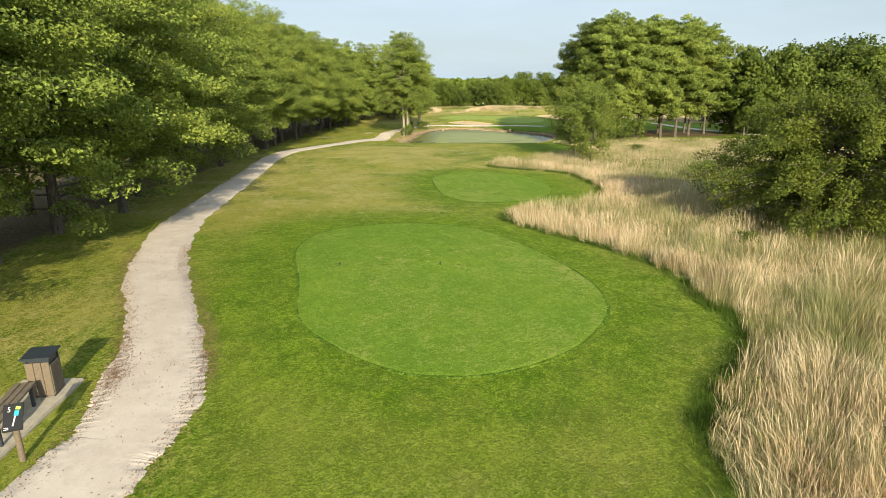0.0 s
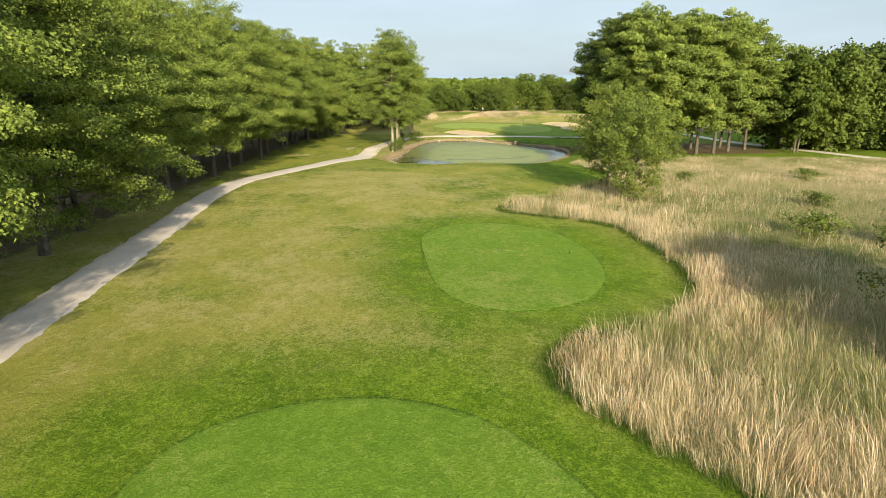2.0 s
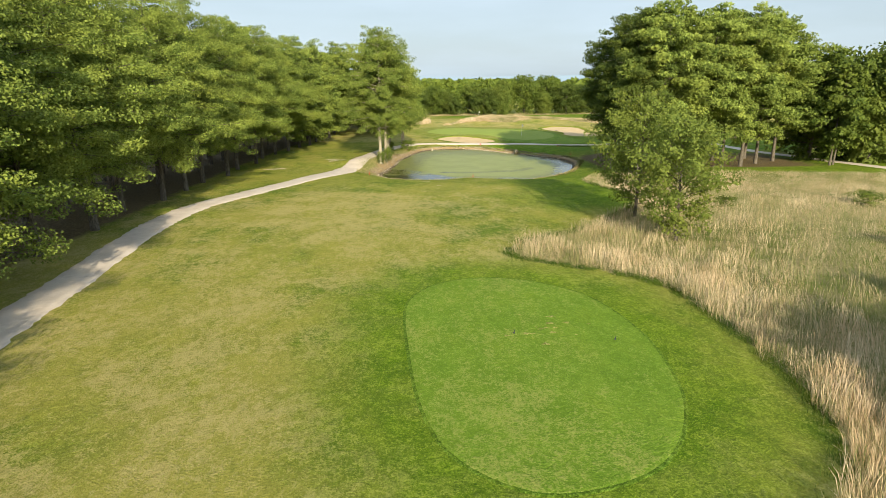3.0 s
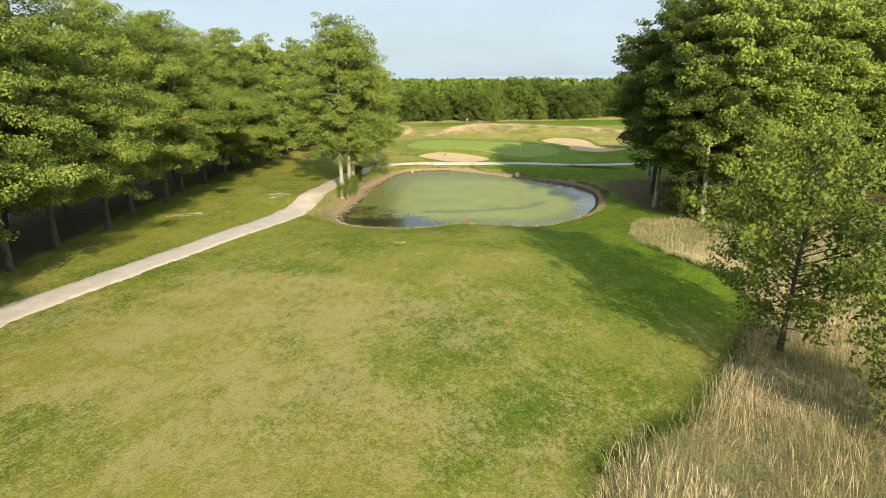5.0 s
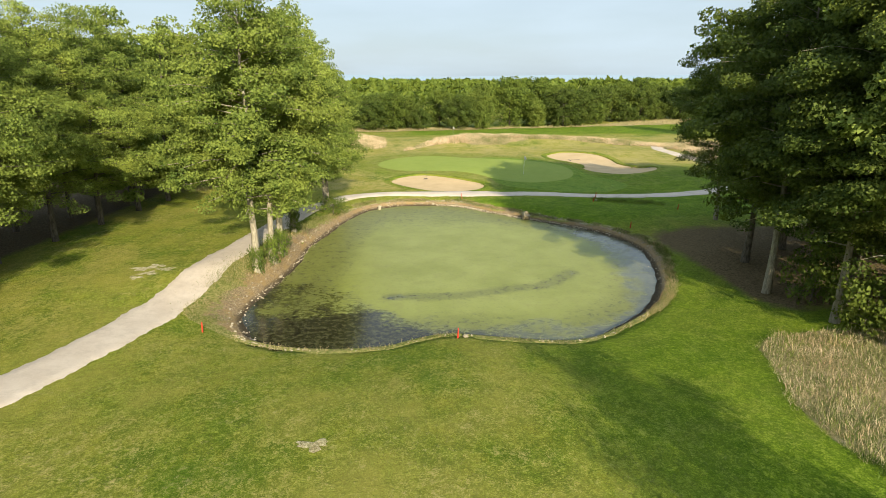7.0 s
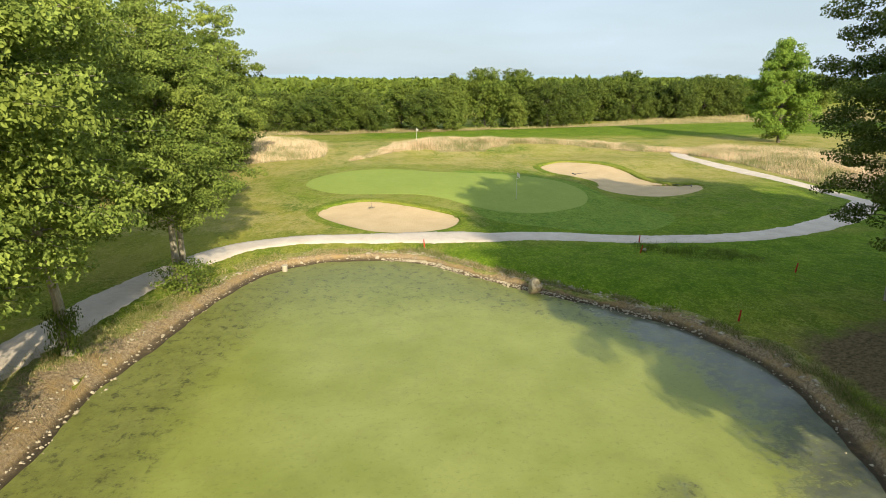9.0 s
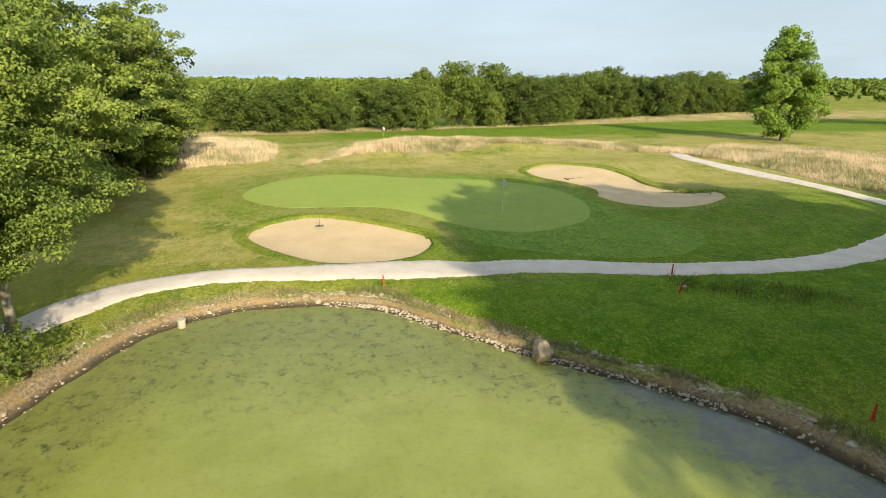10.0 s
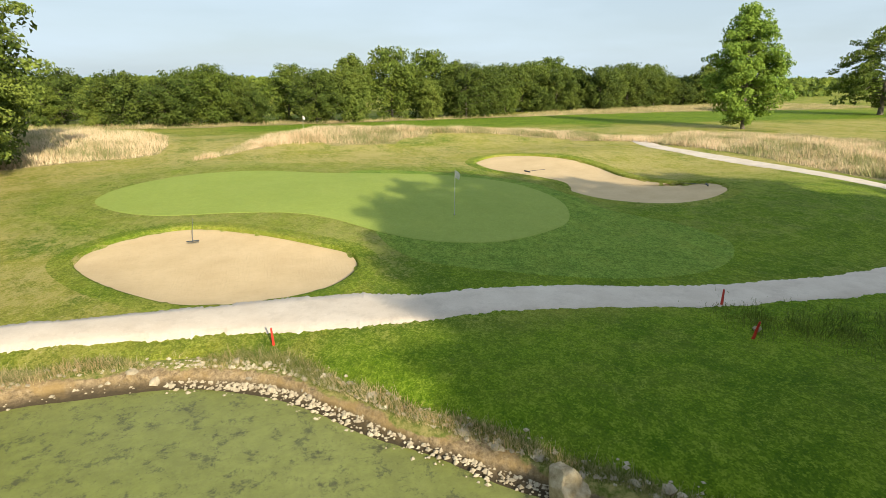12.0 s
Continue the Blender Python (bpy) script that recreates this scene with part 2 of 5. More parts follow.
def leafage(name, dark, light, glow=0.3):
    """Leaves: some light goes through; tone drifts from bough to bough, from leaf to leaf and from tree to tree."""
    n = Nodes(name, 0.6, 0.14)
    bough = n.ramp(n.noise(1.5, 3, 0.6), 0.40, 0.60)
    tone = n.math("ADD", n.math("MULTIPLY", bough, 0.6), n.math("MULTIPLY", n.geo.outputs["Random Per Island"], 0.4))
    c = n.mix(tone, dark, light)
    c = n.mix(n.math("MULTIPLY", n.ramp(n.noise(0.3, 4, 0.6, None, 7.0), 0.46, 0.66), 0.4), c, tuple(v * k for v, k in zip(light, (1.12, 0.98, 0.8))))
    c = n.mix(n.math("MULTIPLY", n.random(), 0.35), c, tuple(v * 0.85 for v in dark))
    n.color(c)
    tr = n.t.nodes.new("ShaderNodeBsdfTranslucent")
    n.link(n.mix(0.4, c, (0.18, 0.23, 0.03)), tr.inputs["Color"])
    ms = n.t.nodes.new("ShaderNodeMixShader")
    ms.inputs[0].default_value = glow
    n.link(n.p.outputs[0], ms.inputs[1])
    n.link(tr.outputs[0], ms.inputs[2])
    n.link(ms.outputs[0], n.t.nodes["Material Output"].inputs["Surface"])
    return n.mat


def straw_blades(name, dark, light):
    n = Nodes(name, 0.7, 0.25)
    rnd = n.geo.outputs["Random Per Island"]
    c = n.mix(rnd, dark, light)
    c = n.mix(n.math("MULTIPLY", n.ramp(n.noise(0.5, 5, 0.65, None, 3.3), 0.48, 0.64), 0.45), c, (0.42, 0.25, 0.115))
    green = n.ramp(n.math("ADD", n.noise(0.22, 4, 0.6), n.math("MULTIPLY", rnd, 0.25)), 0.56, 0.74)
    c = n.mix(n.math("MULTIPLY", green, 0.85), c, (0.17, 0.20, 0.055))
    c = n.mix(n.math("MULTIPLY", n.ramp(rnd, 0.86, 0.9), 0.7), c, (0.13, 0.17, 0.04))
    n.color(c)
    tr = n.t.nodes.new("ShaderNodeBsdfTranslucent")
    n.link(c, tr.inputs["Color"])
    ms = n.t.nodes.new("ShaderNodeMixShader")
    ms.inputs[0].default_value = 0.25
    n.link(n.p.outputs[0], ms.inputs[1])
    n.link(tr.outputs[0], ms.inputs[2])
    n.link(ms.outputs[0], n.t.nodes["Material Output"].inputs["Surface"])
    return n.mat


def stone(name, dark, light):
    n = Nodes(name, 0.9, 0.25)
    c = n.mix(n.ramp(n.noise(5, 6, 0.7), 0.35, 0.65), dark, light)
    c = n.mix(n.math("MULTIPLY", n.random(), 0.5), c, tuple(v * 0.55 for v in dark))
    return n.color(c).bump(n.noise(14, 5, 0.7), 0.7, 0.04).mat


def plain(name, c, rough=0.5, metal=0.0):
    n = Nodes(name, rough, 0.4)
    n.p.inputs["Metallic"].default_value = metal
    shade = n.mix(n.ramp(n.noise(11, 5, 0.7), 0.35, 0.7), c, tuple(v * 0.75 for v in c))
    return n.color(shade).bump(n.noise(60, 3, 0.6), 0.15, 0.005).mat


def weathered_wood():
    n = Nodes("weathered_grey_wood", 0.85, 0.25)
    grain = n.noise(8, 6, 0.7, (6, 0.6, 6))
    c = n.mix(n.ramp(grain, 0.32, 0.68), (0.085, 0.065, 0.048), (0.22, 0.18, 0.135))
    c = n.mix(n.math("MULTIPLY", n.random(), 0.4), c, (0.20, 0.15, 0.10))
    return n.color(c).bump(grain, 0.5, 0.01).mat


M_GROUND = ground_material()
M_TEE = turf("tee_turf", (0.10, 0.19, 0.014), (0.18, 0.272, 0.031), (0.29, 0.30, 0.08), 0.51, 0.42).mat
M_GREEN = turf("putting_green_turf", (0.24, 0.305, 0.062), (0.295, 0.355, 0.085), (0.33, 0.32, 0.10), 0.60, 0.2).mat
M_FRINGE = turf("fringe_turf", (0.14, 0.225, 0.028), (0.205, 0.29, 0.045), (0.20, 0.20, 0.06), 0.60).mat
M_EDGE = turf("tee_edge_turf", (0.06, 0.12, 0.010), (0.13, 0.21, 0.02), (0.14, 0.16, 0.04), 0.62).mat
M_BARE = turf("worn_dry_turf", (0.26, 0.24, 0.09), (0.46, 0.41, 0.24), (0.66, 0.58, 0.44), 0.47).mat
M_WORN = turf("worn_tee_turf", (0.20, 0.22, 0.05), (0.30, 0.30, 0.09), (0.42, 0.37, 0.16), 0.50).mat
M_GRAVEL, M_SAND, M_SOIL, M_WATER = gravel(), sand(), soil(), algae_water()
M_BARK = bark("grey_brown_bark", (0.055, 0.045, 0.035), (0.19, 0.165, 0.13))
# paler bark copy: sunlight on the trunks is put into its colour
M_PALE_BARK = bark("pale_bark_sun_in_colour", (0.19, 0.16, 0.115), (0.40, 0.365, 0.29))
M_LEAF = leafage("alder_leaves", (0.058, 0.10, 0.018), (0.37, 0.455, 0.10), 0.31)
M_LEAF_DARK = leafage("dark_oak_leaves", (0.032, 0.062, 0.011), (0.20, 0.26, 0.045), 0.26)
M_LEAF_FAR = leafage("hedge_oak_leaves", (0.022, 0.045, 0.009), (0.14, 0.185, 0.035), 0.22)
M_LEAF_THORN = leafage("thorn_leaves", (0.03, 0.055, 0.009), (0.155, 0.19, 0.028), 0.2)
M_LEAF_PALE = leafage("pale_young_leaves", (0.085, 0.13, 0.024), (0.245, 0.30, 0.062), 0.34)
M_LEAF_BRIGHT = leafage("bright_green_leaves", (0.11, 0.20, 0.03), (0.31, 0.43, 0.075), 0.36)
M_STRAW = straw_blades("tall_dry_grass_blades", (0.50, 0.39, 0.21), (0.72, 0.59, 0.38))
M_BLADE = leafage("green_grass_blades", (0.065, 0.11, 0.018), (0.21, 0.25, 0.06), 0.25)
# rank grass green, darkened to carry the stalks' shade as well
M_RANK_SHADE = leafage("rank_shade_blades", (0.03, 0.065, 0.008), (0.10, 0.16, 0.022), 0.2)
M_LITTER = stone("dead_brown_leaves", (0.16, 0.095, 0.06), (0.32, 0.20, 0.12))
M_TUFT = leafage("mown_grass_tufts", (0.085, 0.15, 0.014), (0.26, 0.33, 0.05), 0.3)
M_HEAD = straw_blades("pale_seed_heads", (0.64, 0.49, 0.32), (0.82, 0.67, 0.49))
M_STONE = stone("pale_bank_stone", (0.30, 0.25, 0.18), (0.56, 0.49, 0.38))
M_BOULDER = stone("lichened_boulder_stone", (0.28, 0.22, 0.13), (0.58, 0.49, 0.35))
M_WOOD = weathered_wood()
M_METAL = plain("dark_grey_painted_metal", (0.045, 0.055, 0.07), 0.45, 0.3)
M_RED = plain("red_stake_paint", (0.55, 0.035, 0.02), 0.5)
M_WHITE = plain("white_paint", (0.75, 0.74, 0.70), 0.5)
M_BLACK = plain("black_sign_panel", (0.012, 0.012, 0.014), 0.4)
M_CYAN = plain("cyan_print", (0.03, 0.42, 0.6), 0.5)
M_LIME = plain("lime_print", (0.45, 0.55, 0.12), 0.5)
M_CONCRETE = stone("pale_concrete_slab", (0.42, 0.37, 0.29), (0.55, 0.49, 0.39))


# ---- mesh tools ----
def fast_mesh(name, verts, polys, mat=None, smooth=False):
    """A mesh from a vertex array and one or more arrays of triangles or quads."""
    polys = polys if isinstance(polys, list) else [polys]
    me = bpy.data.meshes.new(name)
    loops = np.concatenate([p.ravel() for p in polys]).astype(np.int32)
    sizes = np.concatenate([np.full(len(p), p.shape[1], np.int32) for p in polys])
    me.vertices.add(len(verts))
    me.vertices.foreach_set("co", np.asarray(verts, np.float32).ravel())
    me.loops.add(len(loops))
    me.loops.foreach_set("vertex_index", loops)
    me.polygons.add(len(sizes))
    me.polygons.foreach_set("loop_start", np.concatenate([[0], np.cumsum(sizes)[:-1]]).astype(np.int32))
    me.polygons.foreach_set("use_smooth", np.full(len(sizes), smooth))
    me.update(calc_edges=True)
    me.validate()
    if mat:
        me.materials.append(mat)
    return me


def bm_mesh(name, bm, mat):
    me = bpy.data.meshes.new(name)
    bm.to_mesh(me)
    bm.free()
    me.materials.append(mat)
    return me


def part(name, data, parent, label=""):
    ob = new(name, data)
    ob.parent = parent
    return tagged(ob, label)


def thing(name, x, y, z, turn, label, category, group="", kind=""):
    ob = new(name)
    ob.matrix_world = pose(x, y, z, 0, 0, turn)
    return tagged(ob, label, category, group, kind)


def box(bm, x0, x1, y0, y1, z0, z1, bevel=0.0, m=None):
    made = bmesh.ops.create_cube(bm, size=1.0)["verts"]
    bmesh.ops.scale(bm, vec=(x1 - x0, y1 - y0, z1 - z0), verts=made)
    bmesh.ops.translate(bm, vec=((x0 + x1) / 2, (y0 + y1) / 2, (z0 + z1) / 2), verts=made)
    if bevel:
        edges = list({e for v in made for e in v.link_edges})
        made = list({v for f in bmesh.ops.bevel(bm, geom=edges, offset=bevel, segments=2, affect="EDGES")["faces"] for v in f.verts} | {v for v in made if v.is_valid})
    if m:
        bmesh.ops.transform(bm, matrix=m, verts=made)
    return made


def rod(bm, a, b, r0, r1=None, sides=8):
    a, b = Vector(a), Vector(b)
    m = Matrix.Translation((a + b) / 2) @ (b - a).to_track_quat("Z", "Y").to_matrix().to_4x4()
    return bmesh.ops.create_cone(bm, cap_ends=True, segments=sides, radius1=r0, radius2=r0 if r1 is None else r1, depth=(b - a).length, matrix=m)["verts"]


def one(name, build, mat):
    bm = bmesh.new()
    build(bm)
    return bm_mesh(name, bm, mat)


def closed_curve(points, n=12):
    """Catmull-Rom through a ring of points."""
    p = np.array(points, float)
    a, b, c, d = np.roll(p, 1, 0), p, np.roll(p, -1, 0), np.roll(p, -2, 0)
    t = np.linspace(0, 1, n, endpoint=False)[None, :, None]
    a, b, c, d = (q[:, None] for q in (a, b, c, d))
    return (0.5 * (2 * b + (c - a) * t + (2 * a - 5 * b + 4 * c - d) * t**2 + (3 * b - a - 3 * c + d) * t**3)).reshape(-1, 2)


def open_curve(points, n=12):
    p = np.array(points, float)
    p = np.vstack([2 * p[0] - p[1], p, 2 * p[-1] - p[-2]])
    a, b, c, d = (q[:, None] for q in (p[:-3], p[1:-2], p[2:-1], p[3:]))
    t = np.linspace(0, 1, n, endpoint=False)[None, :, None]
    k = p.shape[1]
    q = (0.5 * (2 * b + (c - a) * t + (2 * a - 5 * b + 4 * c - d) * t**2 + (3 * b - a - 3 * c + d) * t**3)).reshape(-1, k)
    return np.vstack([q, p[-2]])


def signed(ring, x, y):
    """Distance to a closed ring, negative inside."""
    shape = np.shape(x)
    px, py = np.ravel(x).astype(float), np.ravel(y).astype(float)
    best, inside = np.full(px.shape, 1e9), np.zeros(px.shape, bool)
    for (ax, ay), (bx, by) in zip(ring, np.roll(ring, -1, 0)):
        dx, dy = bx - ax, by - ay
        t = np.clip(((px - ax) * dx + (py - ay) * dy) / (dx * dx + dy * dy + 1e-12), 0, 1)
        best = np.minimum(best, np.hypot(px - ax - t * dx, py - ay - t * dy))
        if ay != by:
            inside ^= ((ay > py) != (by > py)) & (px < (bx - ax) * (py - ay) / (by - ay) + ax)
    return np.where(inside, -best, best).reshape(shape)


def step(u, lo=0.0, hi=1.0):
    u = np.clip((u - lo) / (hi - lo), 0, 1)
    return u * u * (3 - 2 * u)


def wobble(x, y, scale, seed=0.0):
    """A cheap smooth wave pattern, about -1 to 1."""
    s = 1.0 / scale
    return (np.sin(x * s * 1.9 + seed) * np.cos(y * s * 1.3 + 2.1 * seed) + 0.6 * np.sin(x * s * 3.7 - y * s * 2.9 + seed * 3.3)
            + 0.4 * np.cos(y * s * 6.1 + x * s * 5.3 + seed * 1.7)) / 1.6


# ---- outlines in the plan ----
POND = closed_curve([(-5.7, 93.5), (-4.9, 91.0), (-3.6, 89.6), (-1.3, 88.9), (1.6, 88.9), (3.6, 89.8), (5.1, 90.1), (7.5, 89.5), (9.9, 89.0), (11.6, 89.3), (13.6, 90.7),
                     (16.2, 93.2), (18.2, 97.0), (19.6, 101.5), (19.9, 104.5), (18.9, 108.3), (16.6, 111.2), (13.7, 113.9), (11.4, 116.2), (9.6, 118.3), (8.0, 119.7),
                     (5.0, 120.5), (2.0, 120.1), (-0.6, 118.3), (-2.0, 114.8), (-3.2, 110.6), (-4.1, 106.0), (-4.4, 101.5), (-5.2, 97.1)], 8)
TEE_ONE = closed_curve([(-4.5, 18.3), (-3.7, 15.0), (-2.3, 13.1), (-0.8, 11.9), (0.6, 11.6), (2.0, 11.9), (3.6, 13.0), (4.8, 14.8), (5.3, 16.4), (5.2, 18.9), (3.9, 22.8),
                        (2.1, 26.0), (-0.3, 27.5), (-3.0, 27.4), (-5.2, 25.8), (-5.6, 22.6)], 8)
TEE_TWO = closed_curve([(-0.4, 45.2), (-0.1, 40.8), (0.4, 37.3), (1.2, 35.2), (2.7, 34.0), (4.3, 34.1), (5.9, 35.0), (7.1, 36.8), (7.8, 39.2), (8.0, 42.9), (7.0, 46.8),
                        (4.5, 48.9), (2.0, 49.0), (0.3, 47.6)], 8)
BUNKER_NEAR = closed_curve([(1.5, 129.7), (2.1, 128.3), (3.2, 126.7), (4.5, 125.3), (5.7, 124.3), (7.0, 123.9), (8.3, 123.9), (9.5, 124.2), (10.5, 124.7), (11.3, 125.7), (11.7, 126.9),
                            (11.5, 128.3), (10.5, 129.4), (8.9, 130.9), (7.2, 132.2), (5.5, 133.2), (3.8, 133.1), (2.4, 132.2), (1.6, 130.9)], 8)
BUNKER_FAR = closed_curve([(23.8, 148.6), (27.0, 150.6), (30.3, 147.2), (31.4, 143.6), (31.3, 139.7), (32.2, 136.8), (34.2, 135.2), (33.6, 133.1), (31.3, 131.8), (28.6, 131.8),
                           (26.1, 133.5), (25.3, 136.0), (26.2, 138.6), (25.2, 141.5), (23.6, 144.7)], 8)
GREEN = closed_curve([(-0.3, 140.3), (0.3, 143.8), (3.4, 147.4), (8.0, 147.9), (12.2, 145.7), (15.8, 144.2), (20.0, 142.3), (22.8, 139.0), (23.4, 134.0), (22.2, 130.4),
                      (20.2, 128.6), (17.6, 127.8), (15.1, 128.5), (13.2, 130.2), (11.4, 132.6), (9.5, 134.2), (6.6, 135.2), (3.5, 135.8), (1.2, 137.5)], 8)
FRINGE = closed_curve([(13.6, 127.0), (16.5, 124.4), (20.5, 122.6), (24.3, 122.8), (27.0, 125.4), (26.8, 128.4), (25.0, 131.4), (24.6, 135.0), (23.9, 139.2), (20.4, 143.4),
                       (14.0, 146.2), (14.5, 138.0), (13.0, 132.0)], 8)
TALL = closed_curve([(5.0, -8), (5.2, 7.8), (5.7, 9.8), (6.2, 10.8), (7.5, 12.3), (8.6, 14.5), (8.3, 16.6), (8.5, 18.9), (7.2, 22.8), (5.8, 24.8), (4.0, 27.5), (3.7, 29.5),
                     (5.2, 31.4), (7.6, 32.3), (9.6, 34.2), (10.8, 36.5), (11.4, 41), (11.1, 46.5), (10.4, 48.8), (8.2, 50.5), (4.9, 52.7), (5.3, 54.8), (7.0, 56.9), (9.5, 58.3),
                     (12.5, 62), (15.6, 66), (17, 70.5), (16.5, 73.6), (15.6, 77), (15.4, 80), (16.6, 83.3), (19, 87), (30, 86), (48, 84), (75, 80), (85, 40), (75, -10)], 4)
BIG_MOUND = closed_curve([(3, 153.5), (8, 158.8), (13, 159.0), (18, 158), (25, 161.5), (34, 160.5), (42, 157), (45, 160), (36, 165.5), (28, 168), (22, 170.5), (15, 169), (8, 163)], 6)
WEST_BANK = closed_curve([(-17, 150), (-10, 150.5), (-4, 153.5), (0, 156), (0, 163), (-3, 172), (-9, 182), (-20, 184), (-25, 165)], 6)
EAST_BANK = closed_curve([(43, 158), (44.5, 150), (45, 141), (46, 133), (52, 129), (66, 128), (72, 140), (66, 152), (54, 160)], 6)
FAR_STRAW = closed_curve([(-30, 186), (-5, 188), (8, 190), (30, 196), (60, 205), (90, 212), (150, 216), (150, 252), (95, 236), (70, 224), (40, 202), (10, 199), (-30, 196)], 6)


def profile(knots):
    ys, zs = np.array(knots, float).T
    fine = np.arange(-120.0, 420.0)
    w = np.hanning(15)
    v = np.convolve(np.pad(np.interp(fine, ys, zs), 7, mode="edge"), w / w.sum(), "valid")
    return lambda y: np.interp(y, fine, v)


BASE = profile([(-120, 4.2), (0, 3.45), (12, 3.3), (20, 3.15), (28, 2.9), (40, 2.45), (50, 2.15), (62, 2.05), (72, 1.85), (80, 1.6), (90, 1.45), (100, 1.3), (112, 1.0),
                (120, 0.72), (127, 0.7), (133, 0.95), (150, 1.3), (170, 1.7), (185, 1.5), (220, 1.0), (420, 0.0)])


def hump(x, y, cx, cy, sx, sy, h):
    return h * np.exp(-((x - cx) / sx) ** 2 - ((y - cy) / sy) ** 2)


def ground(x, y):
    """The height of the ground, without the hollows of pond and bunkers."""
    x, y = np.asarray(x, float), np.asarray(y, float)
    z = BASE(y) + 0.05 * wobble(x, y, 9.0, 1.0) * step(np.abs(y - 60), 0, 40)
    z = z + hump(x, y, 14, 137, 11, 8, 0.30) + hump(x, y, 17, 163, 10, 4.5, 1.25) + hump(x, y, -9, 163, 9, 9, 1.1) + hump(x, y, 31, 163, 8, 4, 0.5)
    z = z + hump(x, y, 37, 131, 7, 8, 0.7) + hump(x, y, 33, 149, 6, 5, 0.5) + hump(x, y, 52, 146, 9, 12, 0.7)
    d = np.full(z.shape, 99.0)
    near = (x > -40) & (x < 50) & (y > 60) & (y < 150)
    if np.any(near):
        d[near] = signed(POND, x[near], y[near])
    width = 3.2 + 9.5 * step(97 - y, -3, 6) + 2.5 * step(x, 12, 20)
    u = np.clip(d / width, 0, 1)
    return 0.16 + (z - 0.16) * (1 - (1 - u) ** 2)


def drape(x, y, up=0.03):
    return np.column_stack([x, y, ground(x, y) + up])


# ---- the ground ----
def axis(parts):
    return np.unique(np.concatenate([np.arange(a, b, s) for a, b, s in parts] + [[parts[-1][1]]]))


def build_ground():
    xs = axis([(-4400, -400, 400), (-400, -60, 34), (-60, -28, 2), (-28, -8, 1.0), (-8, 36, 0.5), (36, 120, 2.0), (120, 400, 28), (400, 4400, 400)])
    ys = axis([(-400, -40, 40), (-40, 0, 4), (0, 84, 1.0), (84, 155, 0.5), (155, 260, 2), (260, 500, 24), (500, 4400, 300)])
    gx, gy = np.meshgrid(xs, ys)
    x, y = gx.ravel(), gy.ravel()
    z = ground(x, y)
    for ring, depth in ((POND, 1.3), (BUNKER_NEAR, 0.8), (BUNKER_FAR, 0.8)):
        lo, hi = ring.min(0) - 2, ring.max(0) + 2
        m = (x > lo[0]) & (x < hi[0]) & (y > lo[1]) & (y < hi[1])
        z[m] -= depth * (step(-signed(ring, x[m], y[m]), 0.05, 0.45) if depth < 1 else step(-signed(ring, x[m], y[m]), -0.4, 0.0))
    i = np.arange(len(ys) - 1)[:, None] * len(xs) + np.arange(len(xs) - 1)[None, :]
    quads = np.stack([i, i + 1, i + 1 + len(xs), i + len(xs)], -1).reshape(-1, 4)
    me = fast_mesh("ground", np.column_stack([x, y, z]), quads, M_GROUND, True)
    near = (np.abs(x) < 130) & (y > -60) & (y < 270)
    zone = np.zeros((len(x), 4))
    zone[:, 3] = 0.3
    xn, yn = x[near], y[near]
    dry = 0.25 + 0.75 * step(yn, 24, 34) * (1 - step(yn, 66, 84)) * (1 - 0.7 * step(xn, 4, 10)) + 1.0 * hump(xn, yn, -5.5, 67, 5, 7, 1.0)
    dry = np.maximum(dry, 1.25 * step(yn, 123, 127) * (1 - step(yn, 170, 180)))
    zone[near, 3] = np.clip(dry, 0, 1.4)
    lush_and_shade = 0.85 * np.maximum(1 - step(signed(TEE_ONE, xn, yn), 0.5, 7.0), 1 - step(signed(TEE_TWO, xn, yn), 0.3, 5.5))
    lush_and_shade = np.maximum(lush_and_shade, 0.5 * (1 - step(signed(GREEN, xn, yn), 2, 7)) * step(yn, 120, 126))
    # next three zones paint the deep green of turf in tree shade
    lush_and_shade = np.maximum(lush_and_shade, step(xn, 7, 12) * step(yn, 104, 112) * (1 - step(yn, 119, 122)) * 0.9)
    lush_and_shade = np.maximum(lush_and_shade, 0.75 * step(xn, 6, 11) * step(yn, 60, 68) * (1 - step(yn, 100, 106)))
    lush_and_shade = np.maximum(lush_and_shade, 0.8 * step(xn, 11, 15) * step(yn, 119, 122) * (1 - step(yn, 130, 142)))
    lush_and_shade = np.maximum(lush_and_shade, 0.6 * (1 - step(np.hypot(xn - 1, (yn - 5) * 0.8), 5, 12)))
    lush_and_shade = np.maximum(lush_and_shade, 0.8 * step(yn, 176, 180) * (1 - step(yn, 205, 215)) * step(xn, 0, 8))
    straw = np.zeros(len(xn))
    for ring in (TALL, BIG_MOUND, WEST_BANK, EAST_BANK, FAR_STRAW):
        straw = np.maximum(straw, 1 - step(signed(ring, xn, yn), -0.4, 0.3))
    west = -13.2 - 3.6 * step(yn, 15, 45) - 1.5 * step(yn, 60, 90)
    litter = step(west - xn, 2.0, 5.0) * (1 - step(-xn, 38, 48))
    litter = np.maximum(litter, 0.9 * step(xn, 19.8, 22.0) * step(yn, 87, 92) * (1 - step(yn, 103, 109)) * (1 - step(xn, 40, 52)))
    zone[near, 0], zone[near, 1], zone[near, 2] = lush_and_shade, straw, litter
    at = me.attributes.new("zone", "FLOAT_COLOR", "POINT")
    at.data.foreach_set("color", zone.astype(np.float32).ravel())
    tagged(new("ground", me), "mown golf course grass with dry straw-coloured patches", "grass", kind="structure")


